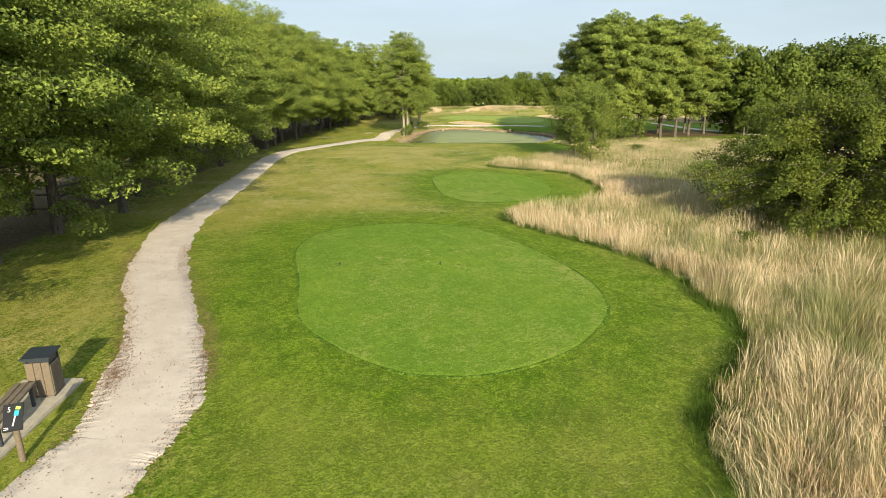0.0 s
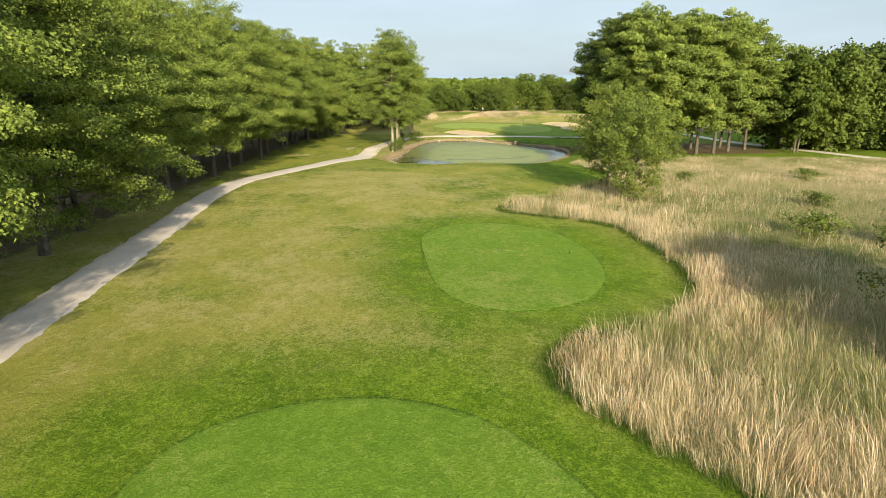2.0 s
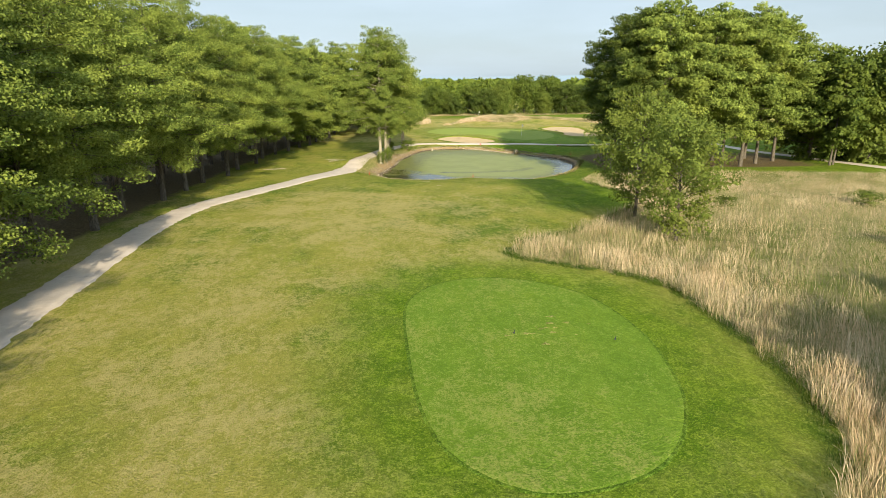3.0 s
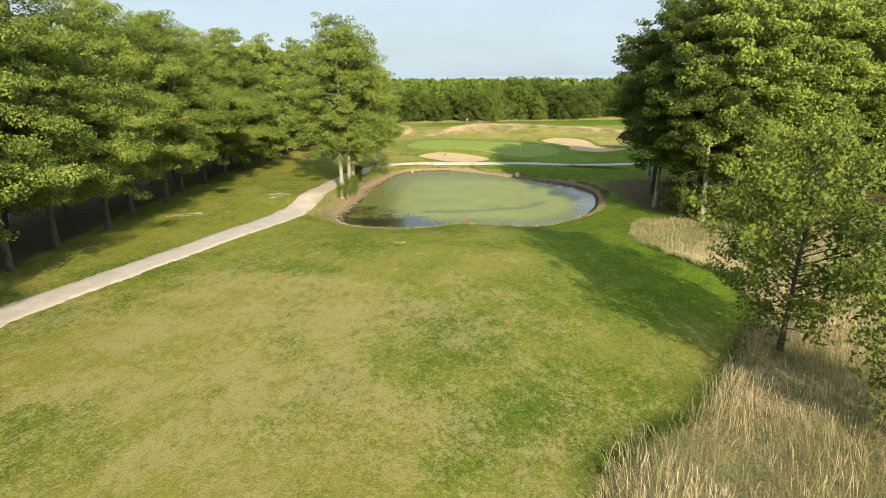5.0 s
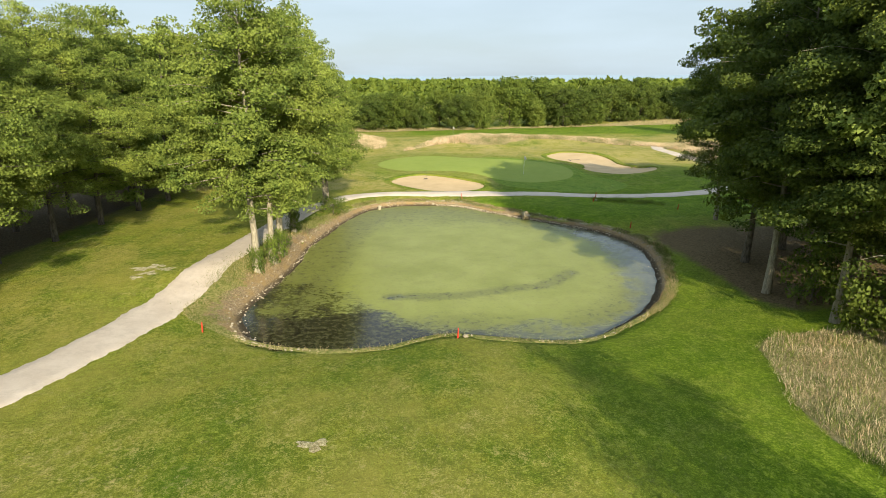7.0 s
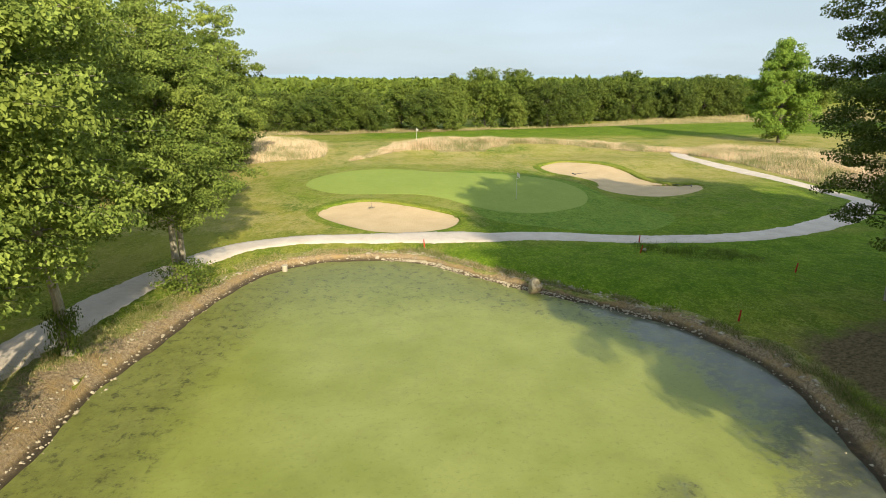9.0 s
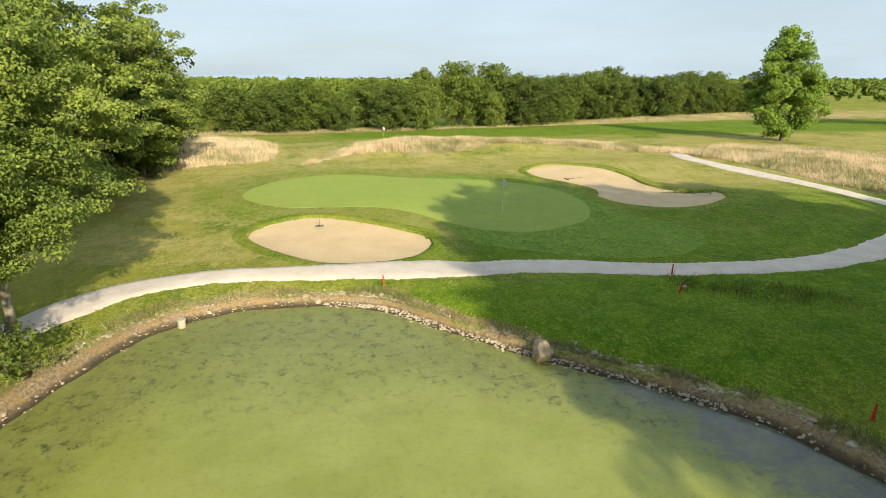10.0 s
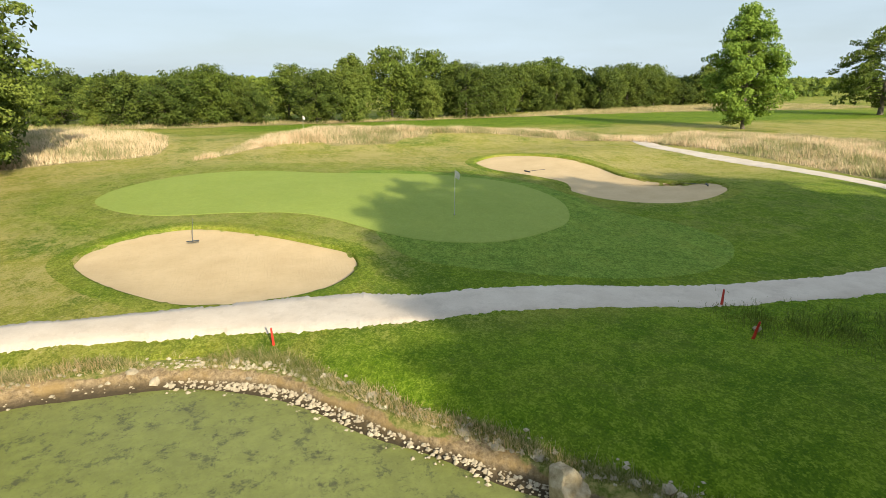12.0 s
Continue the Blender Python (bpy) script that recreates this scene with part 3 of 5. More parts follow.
def rings_mesh(name, ring, scales, heights, mat, uv=None):
    """Nested copies of a ring, filled to its middle; heights are over the ground."""
    c = ring.mean(0)
    n = len(ring)
    levels = []
    for s, h in zip(scales, heights):
        p = c + (ring - c) * s
        levels.append(np.column_stack([p, ground(p[:, 0], p[:, 1]) + h]))
    v = np.vstack(levels + [np.array([[*c, float(ground(*c)) + heights[-1]]])])
    k = np.arange(n)
    q = [np.column_stack([k + a * n, (k + 1) % n + a * n, (k + 1) % n + (a + 1) * n, k + (a + 1) * n]) for a in range(len(levels) - 1)]
    last = (len(levels) - 1) * n
    tri = np.column_stack([k + last, (k + 1) % n + last, np.full(n, len(v) - 1)])
    return fast_mesh(name, v, [np.vstack(q), tri], mat, True)


def offset_ring(ring, d):
    t = np.roll(ring, -1, 0) - np.roll(ring, 1, 0)
    nrm = np.column_stack([t[:, 1], -t[:, 0]]) / np.linalg.norm(t, axis=1)[:, None]
    area = np.sum(ring[:, 0] * np.roll(ring[:, 1], -1) - np.roll(ring[:, 0], -1) * ring[:, 1])
    return ring + nrm * d * np.sign(area)


def bank_width(ring):
    """How wide the bare bank is round the pond: broad in the west, a mere edge in the south."""
    x, y = ring[:, 0], ring[:, 1]
    return 0.25 + 0.19 * step(y, 90, 95) + 0.85 * step(-x, 1.5, 4) * step(y, 89.5, 93) * (1 - 0.4 * step(y, 104, 112)) - 0.12 * step(y, 116, 119) * step(x, 2, 6) - 0.16 * step(y, 108, 112) * step(x, 8, 11) + 0.1 * wobble(x, y, 2.2, 4.0) * step(y, 90, 95)


def collar_mesh(name, ring, offsets, heights, mat, over_water=False, ragged=0.0, lush_and_shade=None):
    """A band that follows a ring, from offset to offset; heights are over the ground, or absolute."""
    n = len(ring)
    levels = []
    for j, (d, h) in enumerate(zip(offsets, heights)):
        w = ragged * wobble(ring[:, 0], ring[:, 1], 2.4, 1.3)
        if over_water and d > 0.1:
            d = 0.1 + (d - 0.1) * bank_width(ring)
        p = offset_ring(ring, 0) + (offset_ring(ring, 1) - ring) * (d + w * (np.abs(d) > 0.3))[:, None] if ragged else offset_ring(ring, d)
        z = np.full(n, h) if over_water and offsets[j] <= 0.15 else ground(p[:, 0], p[:, 1]) + h
        levels.append(np.column_stack([p, z]))
    k = np.arange(n)
    q = [np.column_stack([k + a * n, (k + 1) % n + a * n, (k + 1) % n + (a + 1) * n, k + (a + 1) * n]) for a in range(len(levels) - 1)]
    me = fast_mesh(name, np.vstack(levels), np.vstack(q), mat, True)
    turfed = np.repeat(np.clip((np.array(offsets) - 0.3) / (offsets[-1] - 0.3), 0, 1), n)
    col = np.zeros((len(turfed), 4), np.float32)
    if over_water:
        rim = np.tile(bank_width(ring), len(offsets))
        turfed = np.where(turfed > 0.02, np.clip(turfed + 0.15 + 0.9 * step(-rim, -0.34, -0.16), 0, 1.2), turfed)
    col[:, 0] = turfed if lush_and_shade is None else lush_and_shade
    me.attributes.new("zone", "FLOAT_COLOR", "POINT").data.foreach_set("color", col.ravel())
    return me


build_ground()
S = [1, 0.995, 0.97, 0.9, 0.75, 0.6, 0.45, 0.3, 0.15]
tagged(new("tee_one", rings_mesh("tee_one", TEE_ONE, [1.0] + S[1:], [0.010] + [0.022] * 8, M_TEE)), "closely mown bright green teeing ground", "tee", kind="structure")
tagged(new("tee_two", rings_mesh("tee_two", TEE_TWO, [1.0] + S[1:], [0.010] + [0.022] * 8, M_TEE)), "closely mown bright green forward tee", "tee", kind="structure")
tagged(new("fringe", rings_mesh("fringe", FRINGE, [1.0] + S[1:], [0.002] + [0.012] * 8, M_FRINGE)), "short mown fringe grass round the putting green", "grass", kind="structure")
tagged(new("putting_green", rings_mesh("putting_green", GREEN, [1.0] + S[1:], [0.012] + [0.028] * 8, M_GREEN)), "very short pale green putting surface", "green", kind="structure")
for ring in (TEE_ONE, TEE_TWO):
    tagged(new("tee_edge", collar_mesh("tee_edge", ring, [-0.02, 0.02, 0.06, 0.09], [0.018, 0.020, 0.018, 0.002], M_EDGE, lush_and_shade=1.0)), "dark uncut grass line round a tee", "grass", kind="structure")
for name, ring in (("bunker_1", BUNKER_NEAR), ("bunker_2", BUNKER_FAR)):
    tagged(new(name, rings_mesh(name, ring, [1.0, 0.985, 0.95, 0.88, 0.75, 0.6, 0.45, 0.3, 0.15], [-0.14, -0.13, -0.15, -0.19, -0.25, -0.28, -0.3, -0.31, -0.31], M_SAND)),
           "shallow bunker of raked pale tan sand", "bunker", kind="structure")
    tagged(new("bunker_lip", collar_mesh("bunker_lip", ring, [-0.06, -0.02, 0.1, 0.5, 1.1], [-0.17, -0.02, 0.025, 0.02, -0.02], M_GROUND, lush_and_shade=0.3)),
           "mown grass lip round a sand bunker", "grass", kind="structure")


def build_water():
    c = POND.mean(0)
    n = len(POND)
    wide = offset_ring(POND, 0.25)
    sc = np.linspace(1, 0.04, 34)
    p = np.vstack([c + (wide - c) * s for s in sc] + [c[None]])
    k = np.arange(n)
    q = np.vstack([np.column_stack([k + a * n, (k + 1) % n + a * n, (k + 1) % n + (a + 1) * n, k + (a + 1) * n]) for a in range(len(sc) - 1)])
    last = (len(sc) - 1) * n
    tri = np.column_stack([k + last, (k + 1) % n + last, np.full(n, len(p) - 1)])
    me = fast_mesh("water", np.column_stack([p, np.zeros(len(p))]), [q, tri], M_WATER, True)
    x, y = p[:, 0], p[:, 1]
    d = -signed(POND, x, y)
    left = step(-x, -4, 3)
    open_near = (0.55 + 0.6 * left) * (1 - step(y + 0.6 * wobble(x, y, 3.0), 90.3, 94.0)) + 0.6 * (1 - step(np.hypot(x + 4.5, (y - 92) * 0.8), 3, 10))
    open_east = (1 - step(d, 1.5, 5.0)) * step(x, 13, 17) * (1 - step(y, 112, 115))
    cover = np.clip(1.05 - 0.95 * open_near - 0.62 * open_east - 0.25 * (1 - step(d, 0, 1.2)), -0.4, 1.1)
    dirty = np.clip((1 - step(d, 0.8, 4.0 + 2.5 * step(-x, -2, 3))) * (0.9 + 0.5 * step(-x, -2, 3)) + 0.75 * step(y, 109, 117), 0, 1.3)
    drift = open_curve([(2.0, 95.6), (5.0, 95.5), (7.3, 95.9), (9.0, 96.5), (11.2, 97.0), (13.4, 99.2)], 10)
    off = np.min(np.hypot(x[:, None] - drift[None, :, 0], y[:, None] - drift[None, :, 1]), axis=1)
    dirty = np.maximum(dirty, 1.2 * (1 - step(off, 0.15, 0.75)))
    cover = cover - 0.35 * (1 - step(off, 0.1, 0.5)) - 0.10 * step(97 - y, 0, 4) * (1 - step(off, 0, 6))
    col = np.column_stack([cover, dirty, np.clip(step(x, 4, 10), 0, 1), np.ones(len(p))])
    me.attributes.new("zone", "FLOAT_COLOR", "POINT").data.foreach_set("color", col.astype(np.float32).ravel())
    tagged(new("water", me), "still pond water under a carpet of yellow-green algae", "pond", kind="structure")


build_water()
tagged(new("pond_bank", collar_mesh("pond_bank", POND, [-0.9, -0.35, 0.1, 0.35, 0.8, 1.3, 1.8, 2.3], [-0.35, -0.05, 0.08, 0.05, 0.05, 0.04, 0.03, -0.03], M_SOIL, True, 0.25)),
       "bare brown stony soil bank round the pond", "bank", kind="structure")


def path_mesh(name, rows, mat, seed):
    """A gravel ribbon with ragged edges: rows of x, y, width."""
    c = open_curve(rows, 34)
    t = np.gradient(c[:, :2], axis=0)
    nrm = np.column_stack([t[:, 1], -t[:, 0]]) / np.linalg.norm(t, axis=1)[:, None]
    levels = []
    for f, up in ((-0.54, -0.03), (-0.5, 0.025), (-0.3, 0.05), (0, 0.055), (0.3, 0.05), (0.5, 0.025), (0.54, -0.03)):
        rag = (0.07 * wobble(c[:, 0], c[:, 1], 1.1, seed + np.sign(f)) + 0.03 * wobble(c[:, 0], c[:, 1], 0.37, seed + 2 * np.sign(f)) + 0.035 * np.random.default_rng(int(9 + seed)).normal(0, 1, len(c))) * (abs(f) > 0.4) * np.sign(f)
        p = c[:, :2] + nrm * (f * c[:, 2] + rag)[:, None]
        levels.append(drape(p[:, 0], p[:, 1], up))
    n = len(c)
    k = np.arange(n - 1)
    q = np.vstack([np.column_stack([k + a * n, k + a * n + 1, k + (a + 1) * n + 1, k + (a + 1) * n]) for a in range(len(levels) - 1)])
    return fast_mesh(name, np.vstack(levels), q, mat, True)


tagged(new("path_1", path_mesh("path_1", [(-5.3, -2, 2.4), (-5.4, 4, 2.3), (-5.75, 8.0, 2.0), (-5.62, 9.2, 1.95), (-5.8, 10.4, 2.05), (-6.25, 11.8, 2.1), (-6.75, 13.2, 1.8), (-7.62, 15.1, 1.75), (-9.8, 19.4, 2.0), (-11.5, 24, 1.9),
                                         (-12.8, 29, 1.9), (-14.2, 38, 1.9), (-15.6, 48, 1.9), (-16.9, 58, 1.9), (-16.8, 66, 2.0), (-14.6, 73, 2.0), (-12.4, 79.5, 2.0), (-10.6, 85.5, 2.0),
                                         (-9.4, 92, 2.0), (-8.4, 99, 2.0), (-7.2, 106, 2.0), (-6.0, 113, 2.0), (-4.4, 118, 2.0), (-2.4, 121.3, 2.0), (0.1, 122.6, 1.8), (2.0, 122.95, 1.55), (4.0, 122.9, 1.5), (6.4, 122.85, 1.8),
                                         (8.7, 122.7, 2.3), (11.0, 122.35, 2.6), (12.9, 122.0, 2.0), (15.4, 121.95, 1.9), (18.5, 121.35, 1.9), (21.4, 120.55, 1.85), (24.5, 120.1, 1.8), (27.2, 119.8, 1.8), (30, 120, 1.8), (34, 121.2, 1.8), (39, 123.6, 1.8), (44, 127.6, 1.8)], M_GRAVEL, 0.3)),
       "narrow pale gravel cart path with crumbled edges", "path", kind="structure")
tagged(new("path_2", path_mesh("path_2", [(44.3, 127.9, 1.8), (43.6, 131, 1.8), (43.2, 134.5, 1.8), (42.8, 140, 1.8), (42.2, 148, 1.8), (42.6, 154, 1.7), (46, 160, 1.6)], M_GRAVEL, 1.3)),
       "pale gravel cart path running up past the green", "path", kind="structure")

tagged(new("path_3", path_mesh("path_3", [(44.6, 128.4, 1.8), (47.5, 122, 1.8), (47.4, 112, 1.8), (47.2, 105.7, 1.8), (48.6, 100, 1.8), (50, 93.7, 1.8), (52.8, 86, 1.8), (58, 76, 1.8), (66, 64, 1.8)], M_GRAVEL, 2.3)),
       "pale gravel path beyond the dry meadow", "path", kind="structure")


def bare_patch(x, y, r, seed, mat=None):
    """A thin worn spot of dry soil and straw in the turf."""
    a = np.linspace(0, 2 * np.pi, 26, endpoint=False)
    rad = r * (1 + 0.35 * np.sin(3 * a + seed) + 0.25 * np.sin(5 * a + 2.3 * seed) + 0.15 * np.sin(9 * a + seed * 4))
    ring = np.column_stack([x + 1.5 * rad * np.cos(a), y + rad * np.sin(a)])
    tagged(new("bare_patch", rings_mesh("bare_patch", ring, [1, 0.75, 0.4], [0.018, 0.030, 0.032], mat or M_BARE)), "worn bare patch of pale soil in the turf", "soil", kind="structure")


for k in range(26):
    bare_patch(random.uniform(-2.4, 1.6), random.choice((19.9, 20.8, 22.0)) + random.uniform(-0.5, 0.5), random.uniform(0.025, 0.075), k * 0.9, M_WORN if k % 3 else M_EDGE)
for k in range(20):
    bare_patch(4.6 + random.gauss(0, 0.7), 43.2 + random.gauss(0, 0.8), random.uniform(0.03, 0.10), k * 1.3, M_WORN)
for i, (x, y, r) in enumerate(((-12.2, 97.6, 0.35), (-11.6, 98.1, 0.3), (-11.5, 96.7, 0.3), (-10.8, 97.4, 0.28), (-11.9, 96.0, 0.22), (-17.4, 88.4, 0.5), (-16.3, 89.2, 0.4), (0.05, 79.6, 0.28), (1.2, 76.4, 0.12))):
    bare_patch(x, y, r, i * 1.7)


# ---- trees ----
def tubes(paths):
    """Tapered round tubes: a list of (points, radii, sides)."""
    vs, qs, n0 = [], [], 0
    for pts, rad, sides in paths:
        pts, rad = np.array(pts, float), np.array(rad, float)
        ang = np.linspace(0, 2 * np.pi, sides, endpoint=False)
        way = pts[-1] - pts[0]
        way = way / np.linalg.norm(way)
        side = np.cross(way, (0.3, 0.2, 1.0) if abs(way[2]) < 0.9 else (1.0, 0, 0))
        side /= np.linalg.norm(side)
        up = np.cross(way, side)
        ring = np.cos(ang)[:, None] * side + np.sin(ang)[:, None] * up
        vs.append((pts[:, None] + ring[None] * rad[:, None, None]).reshape(-1, 3))
        k = np.arange(sides)
        for a in range(len(pts) - 1):
            qs.append(n0 + np.column_stack([k + a * sides, (k + 1) % sides + a * sides, (k + 1) % sides + (a + 1) * sides, k + (a + 1) * sides]))
        n0 += len(pts) * sides
    return np.vstack(vs), np.vstack(qs)


def leaf_mesh(name, centres, spread, size, mat, rng, flat=0.55, up=1.0, small=False):
    """Folded diamond leaves scattered round clump centres: (x, y, z, radius, outward x, outward y)."""
    n = len(centres)
    off = rng.normal(0, 1, (n, 3))
    off /= np.linalg.norm(off, axis=1)[:, None]
    ball = off * np.array([1, 1, 0.8])
    off *= (rng.random(n) ** 0.30)[:, None] * centres[:, 3:4]
    off[:, 2] *= flat
    c = centres[:, :3] + off
    nrm = rng.normal(0, 0.62, (n, 3)) + np.column_stack([centres[:, 4] * 0.35, centres[:, 5] * 0.35, np.full(n, 0.3 * up)]) + ball * 0.7
    nrm /= np.linalg.norm(nrm, axis=1)[:, None]
    ax = np.cross(nrm, rng.normal(0, 1, (n, 3)))
    ax /= np.linalg.norm(ax, axis=1)[:, None]
    bx = np.cross(nrm, ax)
    s = size * rng.uniform(0.6, 1.3, n)[:, None]
    if small:
        v = np.stack([c - ax * s * 0.5, c + ax * s * 0.35 + bx * s * 0.42, c + ax * s * 0.3 - bx * s * 0.42], 1).reshape(-1, 3)
        return fast_mesh(name, v, np.arange(n * 3).reshape(-1, 3), mat)
    fold = nrm * s * 0.14
    v = np.stack([c - ax * s * 0.5, c + bx * s * 0.36 + fold, c + ax * s * 0.55, c - bx * s * 0.36 + fold], 1).reshape(-1, 3)
    k = np.arange(n) * 4
    f = np.vstack([np.column_stack([k, k + 1, k + 2]), np.column_stack([k, k + 2, k + 3])])
    return fast_mesh(name, v, f, mat)


def grow(seed, h, r, clear, limbs, leaves, leaf, stem=0.16, lift=0.35, peak=0.35, clump=0.75, stems=1, drop=0.25, flat=0.5):
    """Trunk and limbs as tubes, and an array of leaf places. clear: share of the height without boughs; peak: where the crown is widest."""
    rng = np.random.default_rng(seed)
    paths, spots = [], []
    for s in range(stems):
        a0 = rng.uniform(0, 6.28)
        lean = (0.05 if stems == 1 else 0.30) * h
        foot = np.array([np.cos(a0), np.sin(a0), 0]) * (0 if stems == 1 else 0.18)
        tt = np.linspace(0, 1, 8)
        bow = np.column_stack([np.cos(a0) * lean * tt**1.3 + rng.normal(0, 0.010 * h, 8) * tt, np.sin(a0) * lean * tt**1.3 + rng.normal(0, 0.010 * h, 8) * tt, h * 0.97 * tt * (1 if s == 0 else rng.uniform(0.75, 0.95))])
        bow = bow + foot
        bow[0, 2] = -0.25
        rad = stem * (1.0 - 0.93 * tt) * (1 if s == 0 else 0.7)
        rad[0] *= 1.35
        paths.append((bow, rad, 7))
        count = limbs // stems
        for i in range(count):
            f = clear + (0.985 - clear) * ((i + rng.uniform(0, 0.9)) / count) ** 0.92
            u = (f - clear) / (1 - clear)
            wide = (u / peak) ** 0.45 if u < peak else max(0.02, 1 - ((u - peak) / (1 - peak)) ** 1.6)
            ln = r * (0.16 + 0.84 * wide) * rng.uniform(0.62, 1.12)
            a = i * 2.39996 + rng.uniform(-0.5, 0.5) + seed
            p0 = np.array([np.interp(f, tt, bow[:, k]) for k in range(3)])
            out = np.array([np.cos(a), np.sin(a), 0])
            rise = lift * (0.4 + 1.1 * u) * ln
            q = np.linspace(0, 1, 4)[:, None]
            pts = p0 + out * ln * q + np.array([0, 0, 1]) * (rise * q - drop * ln * q**2.2) + rng.normal(0, 0.04 * ln, (4, 3)) * q
            rr = max(0.012, stem * 0.34 * (1 - 0.75 * f))
            paths.append((pts, rr * np.linspace(1, 0.25, 4), 3))
            m = max(2, int(round(1.2 * ln / clump)))
            for w in np.linspace(0.40, 1.03, m):
                c = p0 + (pts[-1] - p0) * min(w, 1) + np.array([0, 0, (rise - drop * ln) * 0.0])
                c = np.array([np.interp(min(w, 1), np.linspace(0, 1, 4), pts[:, k]) for k in range(3)])
                spots.append([*(c + rng.normal(0, 0.2 * clump, 3)), clump * rng.uniform(0.55, 1.15) * (0.55 + 0.45 * min(1, ln / r + 0.3)), out[0], out[1]])
    spots = np.array(spots)
    weight = spots[:, 3] ** 2
    pick = rng.choice(len(spots), leaves, p=weight / weight.sum())
    return paths, spots[pick], rng


def make_tree(name, label, category, mat, bark_mat, leaf=0.24, flat=0.5, small=True, **how):
    paths, spots, rng = grow(leaf=leaf, flat=flat, **how)
    v, q = tubes(paths)
    root = tagged(new(name), label, category)
    part("trunk", fast_mesh("trunk", v, q, bark_mat, True), root)
    part("crown", leaf_mesh("crown", spots, 0, leaf, mat, rng, flat, small=small), root)
    return root


tall = [make_tree("alder_tree", "tall alder with layered green boughs beside the gravel path", "tree", M_LEAF, M_BARK, seed=s, h=14.6, r=rr, clear=0.08, limbs=64, leaves=26000, leaf=0.2,
                  stem=0.17, lift=0.4, peak=0.24, clump=0.85, flat=0.5) for s, rr in ((1, 4.5), (2, 5.0))]
fine = [make_tree("alder_tree", "tall alder with layered sunlit boughs beside the gravel path", "tree", M_LEAF, M_BARK, seed=s, h=14.6, r=rr, clear=cl, limbs=96, leaves=64000, leaf=0.112,
                  stem=0.17, lift=0.4, peak=0.22, clump=0.74, flat=0.5, small=False) for s, rr, cl in ((41, 5.2, 0.17), (42, 5.4, 0.06), (43, 4.9, 0.2))]
back = [make_tree("alder_tree", "slender alder with green crown deeper in the wood", "tree", M_LEAF_DARK, M_BARK, seed=s, h=14.6, r=3.9, clear=0.2, limbs=46, leaves=4800, leaf=0.5,
                  stem=0.15, clump=1.0) for s in (4, 5)]
# darker leaf colour holds the shade on the wood's pond side
wood_edge = [make_tree("oak_tree", "tall leafy tree with shade in its leaf colour at the edge of the pond's wood", "tree", M_LEAF_FAR, M_PALE_BARK, seed=s, h=17.6, r=4.8, clear=0.22, limbs=70, leaves=56000, leaf=0.15,
                       stem=0.19, lift=0.35, peak=0.42, clump=0.9, flat=0.48) for s in (51, 52)]
wood = [make_tree("oak_tree", "tall leafy tree with dark green crown at the pond's wood", "tree", M_LEAF_DARK if s == 6 else M_LEAF, M_BARK, seed=s, h=17.6, r=5.2, clear=0.17, limbs=66, leaves=30000, leaf=0.24,
                  stem=0.2, lift=0.35, peak=0.42, clump=0.95, flat=0.5) for s in (6, 7, 8)]
far = [make_tree("hedge_tree", "round leafy tree in the far tree line", "tree", m, M_BARK, seed=s, h=h, r=r, clear=0.03, limbs=70, leaves=11000, leaf=0.34,
                 stem=0.16, lift=0.45, peak=0.5, clump=0.95, flat=0.8) for s, h, r, m in ((9, 9.6, 5.6, M_LEAF_FAR), (10, 9.2, 4.6, M_LEAF_DARK), (11, 7.6, 5.2, M_LEAF_FAR), (12, 8.8, 3.0, M_LEAF_PALE), (13, 8.6, 5.4, M_LEAF_FAR))]
used = set()


def plant(variants, x, y, scale=1.0, turn=None, sink=0.05, label="", group="", stretch=1.0):
    """Sets one tree of a kind on the ground; the first one of a kind is the model itself."""
    fresh = [v for v in variants if v.name not in used]
    ob = fresh[0] if fresh else random.choice(variants)
    turn = random.uniform(0, 360) if turn is None else turn
    m = pose(x, y, float(ground(x, y)) - sink, random.uniform(-1.5, 1.5), random.uniform(-1.5, 1.5), turn)
    made = ob if ob.name not in used else copy_thing(ob, m)
    if made is ob:
        used.add(ob.name)
        ob.matrix_basis = m
    made.scale = (scale, scale, scale * stretch)
    return tagged(made, label, group=group)


def west_edge(y):
    return np.interp(y, [0, 12, 22, 32, 45, 60, 80, 110, 130, 150], [-14.8, -15.1, -16.1, -17.8, -19.2, -20.8, -21.0, -20.2, -18.5, -17.0])


y = 9.5
while y < 150:
    plant(fine if 22 < y < 62 else [fine[0], fine[2]] if y < 112 else tall, west_edge(y) + random.uniform(-0.7, 0.7), y, random.uniform(1.02, 1.17) * (1.14 if y < 62 else 1.0), stretch=0.9 if y < 62 else 1.0, group="alders along the path")
    y += random.uniform(4.4, 6.0)
y = 6.0
while y < 150:
    plant(back, west_edge(y) - 4.5 + random.uniform(-1, 1), y, random.uniform(1.0, 1.15), group="alders deeper in the wood")
    if y > 60:
        plant(back, west_edge(y) - 9.0 + random.uniform(-1.5, 1.5), y + 2, random.uniform(0.98, 1.15), group="alders deeper in the wood")
    y += random.uniform(4.0, 5.6)


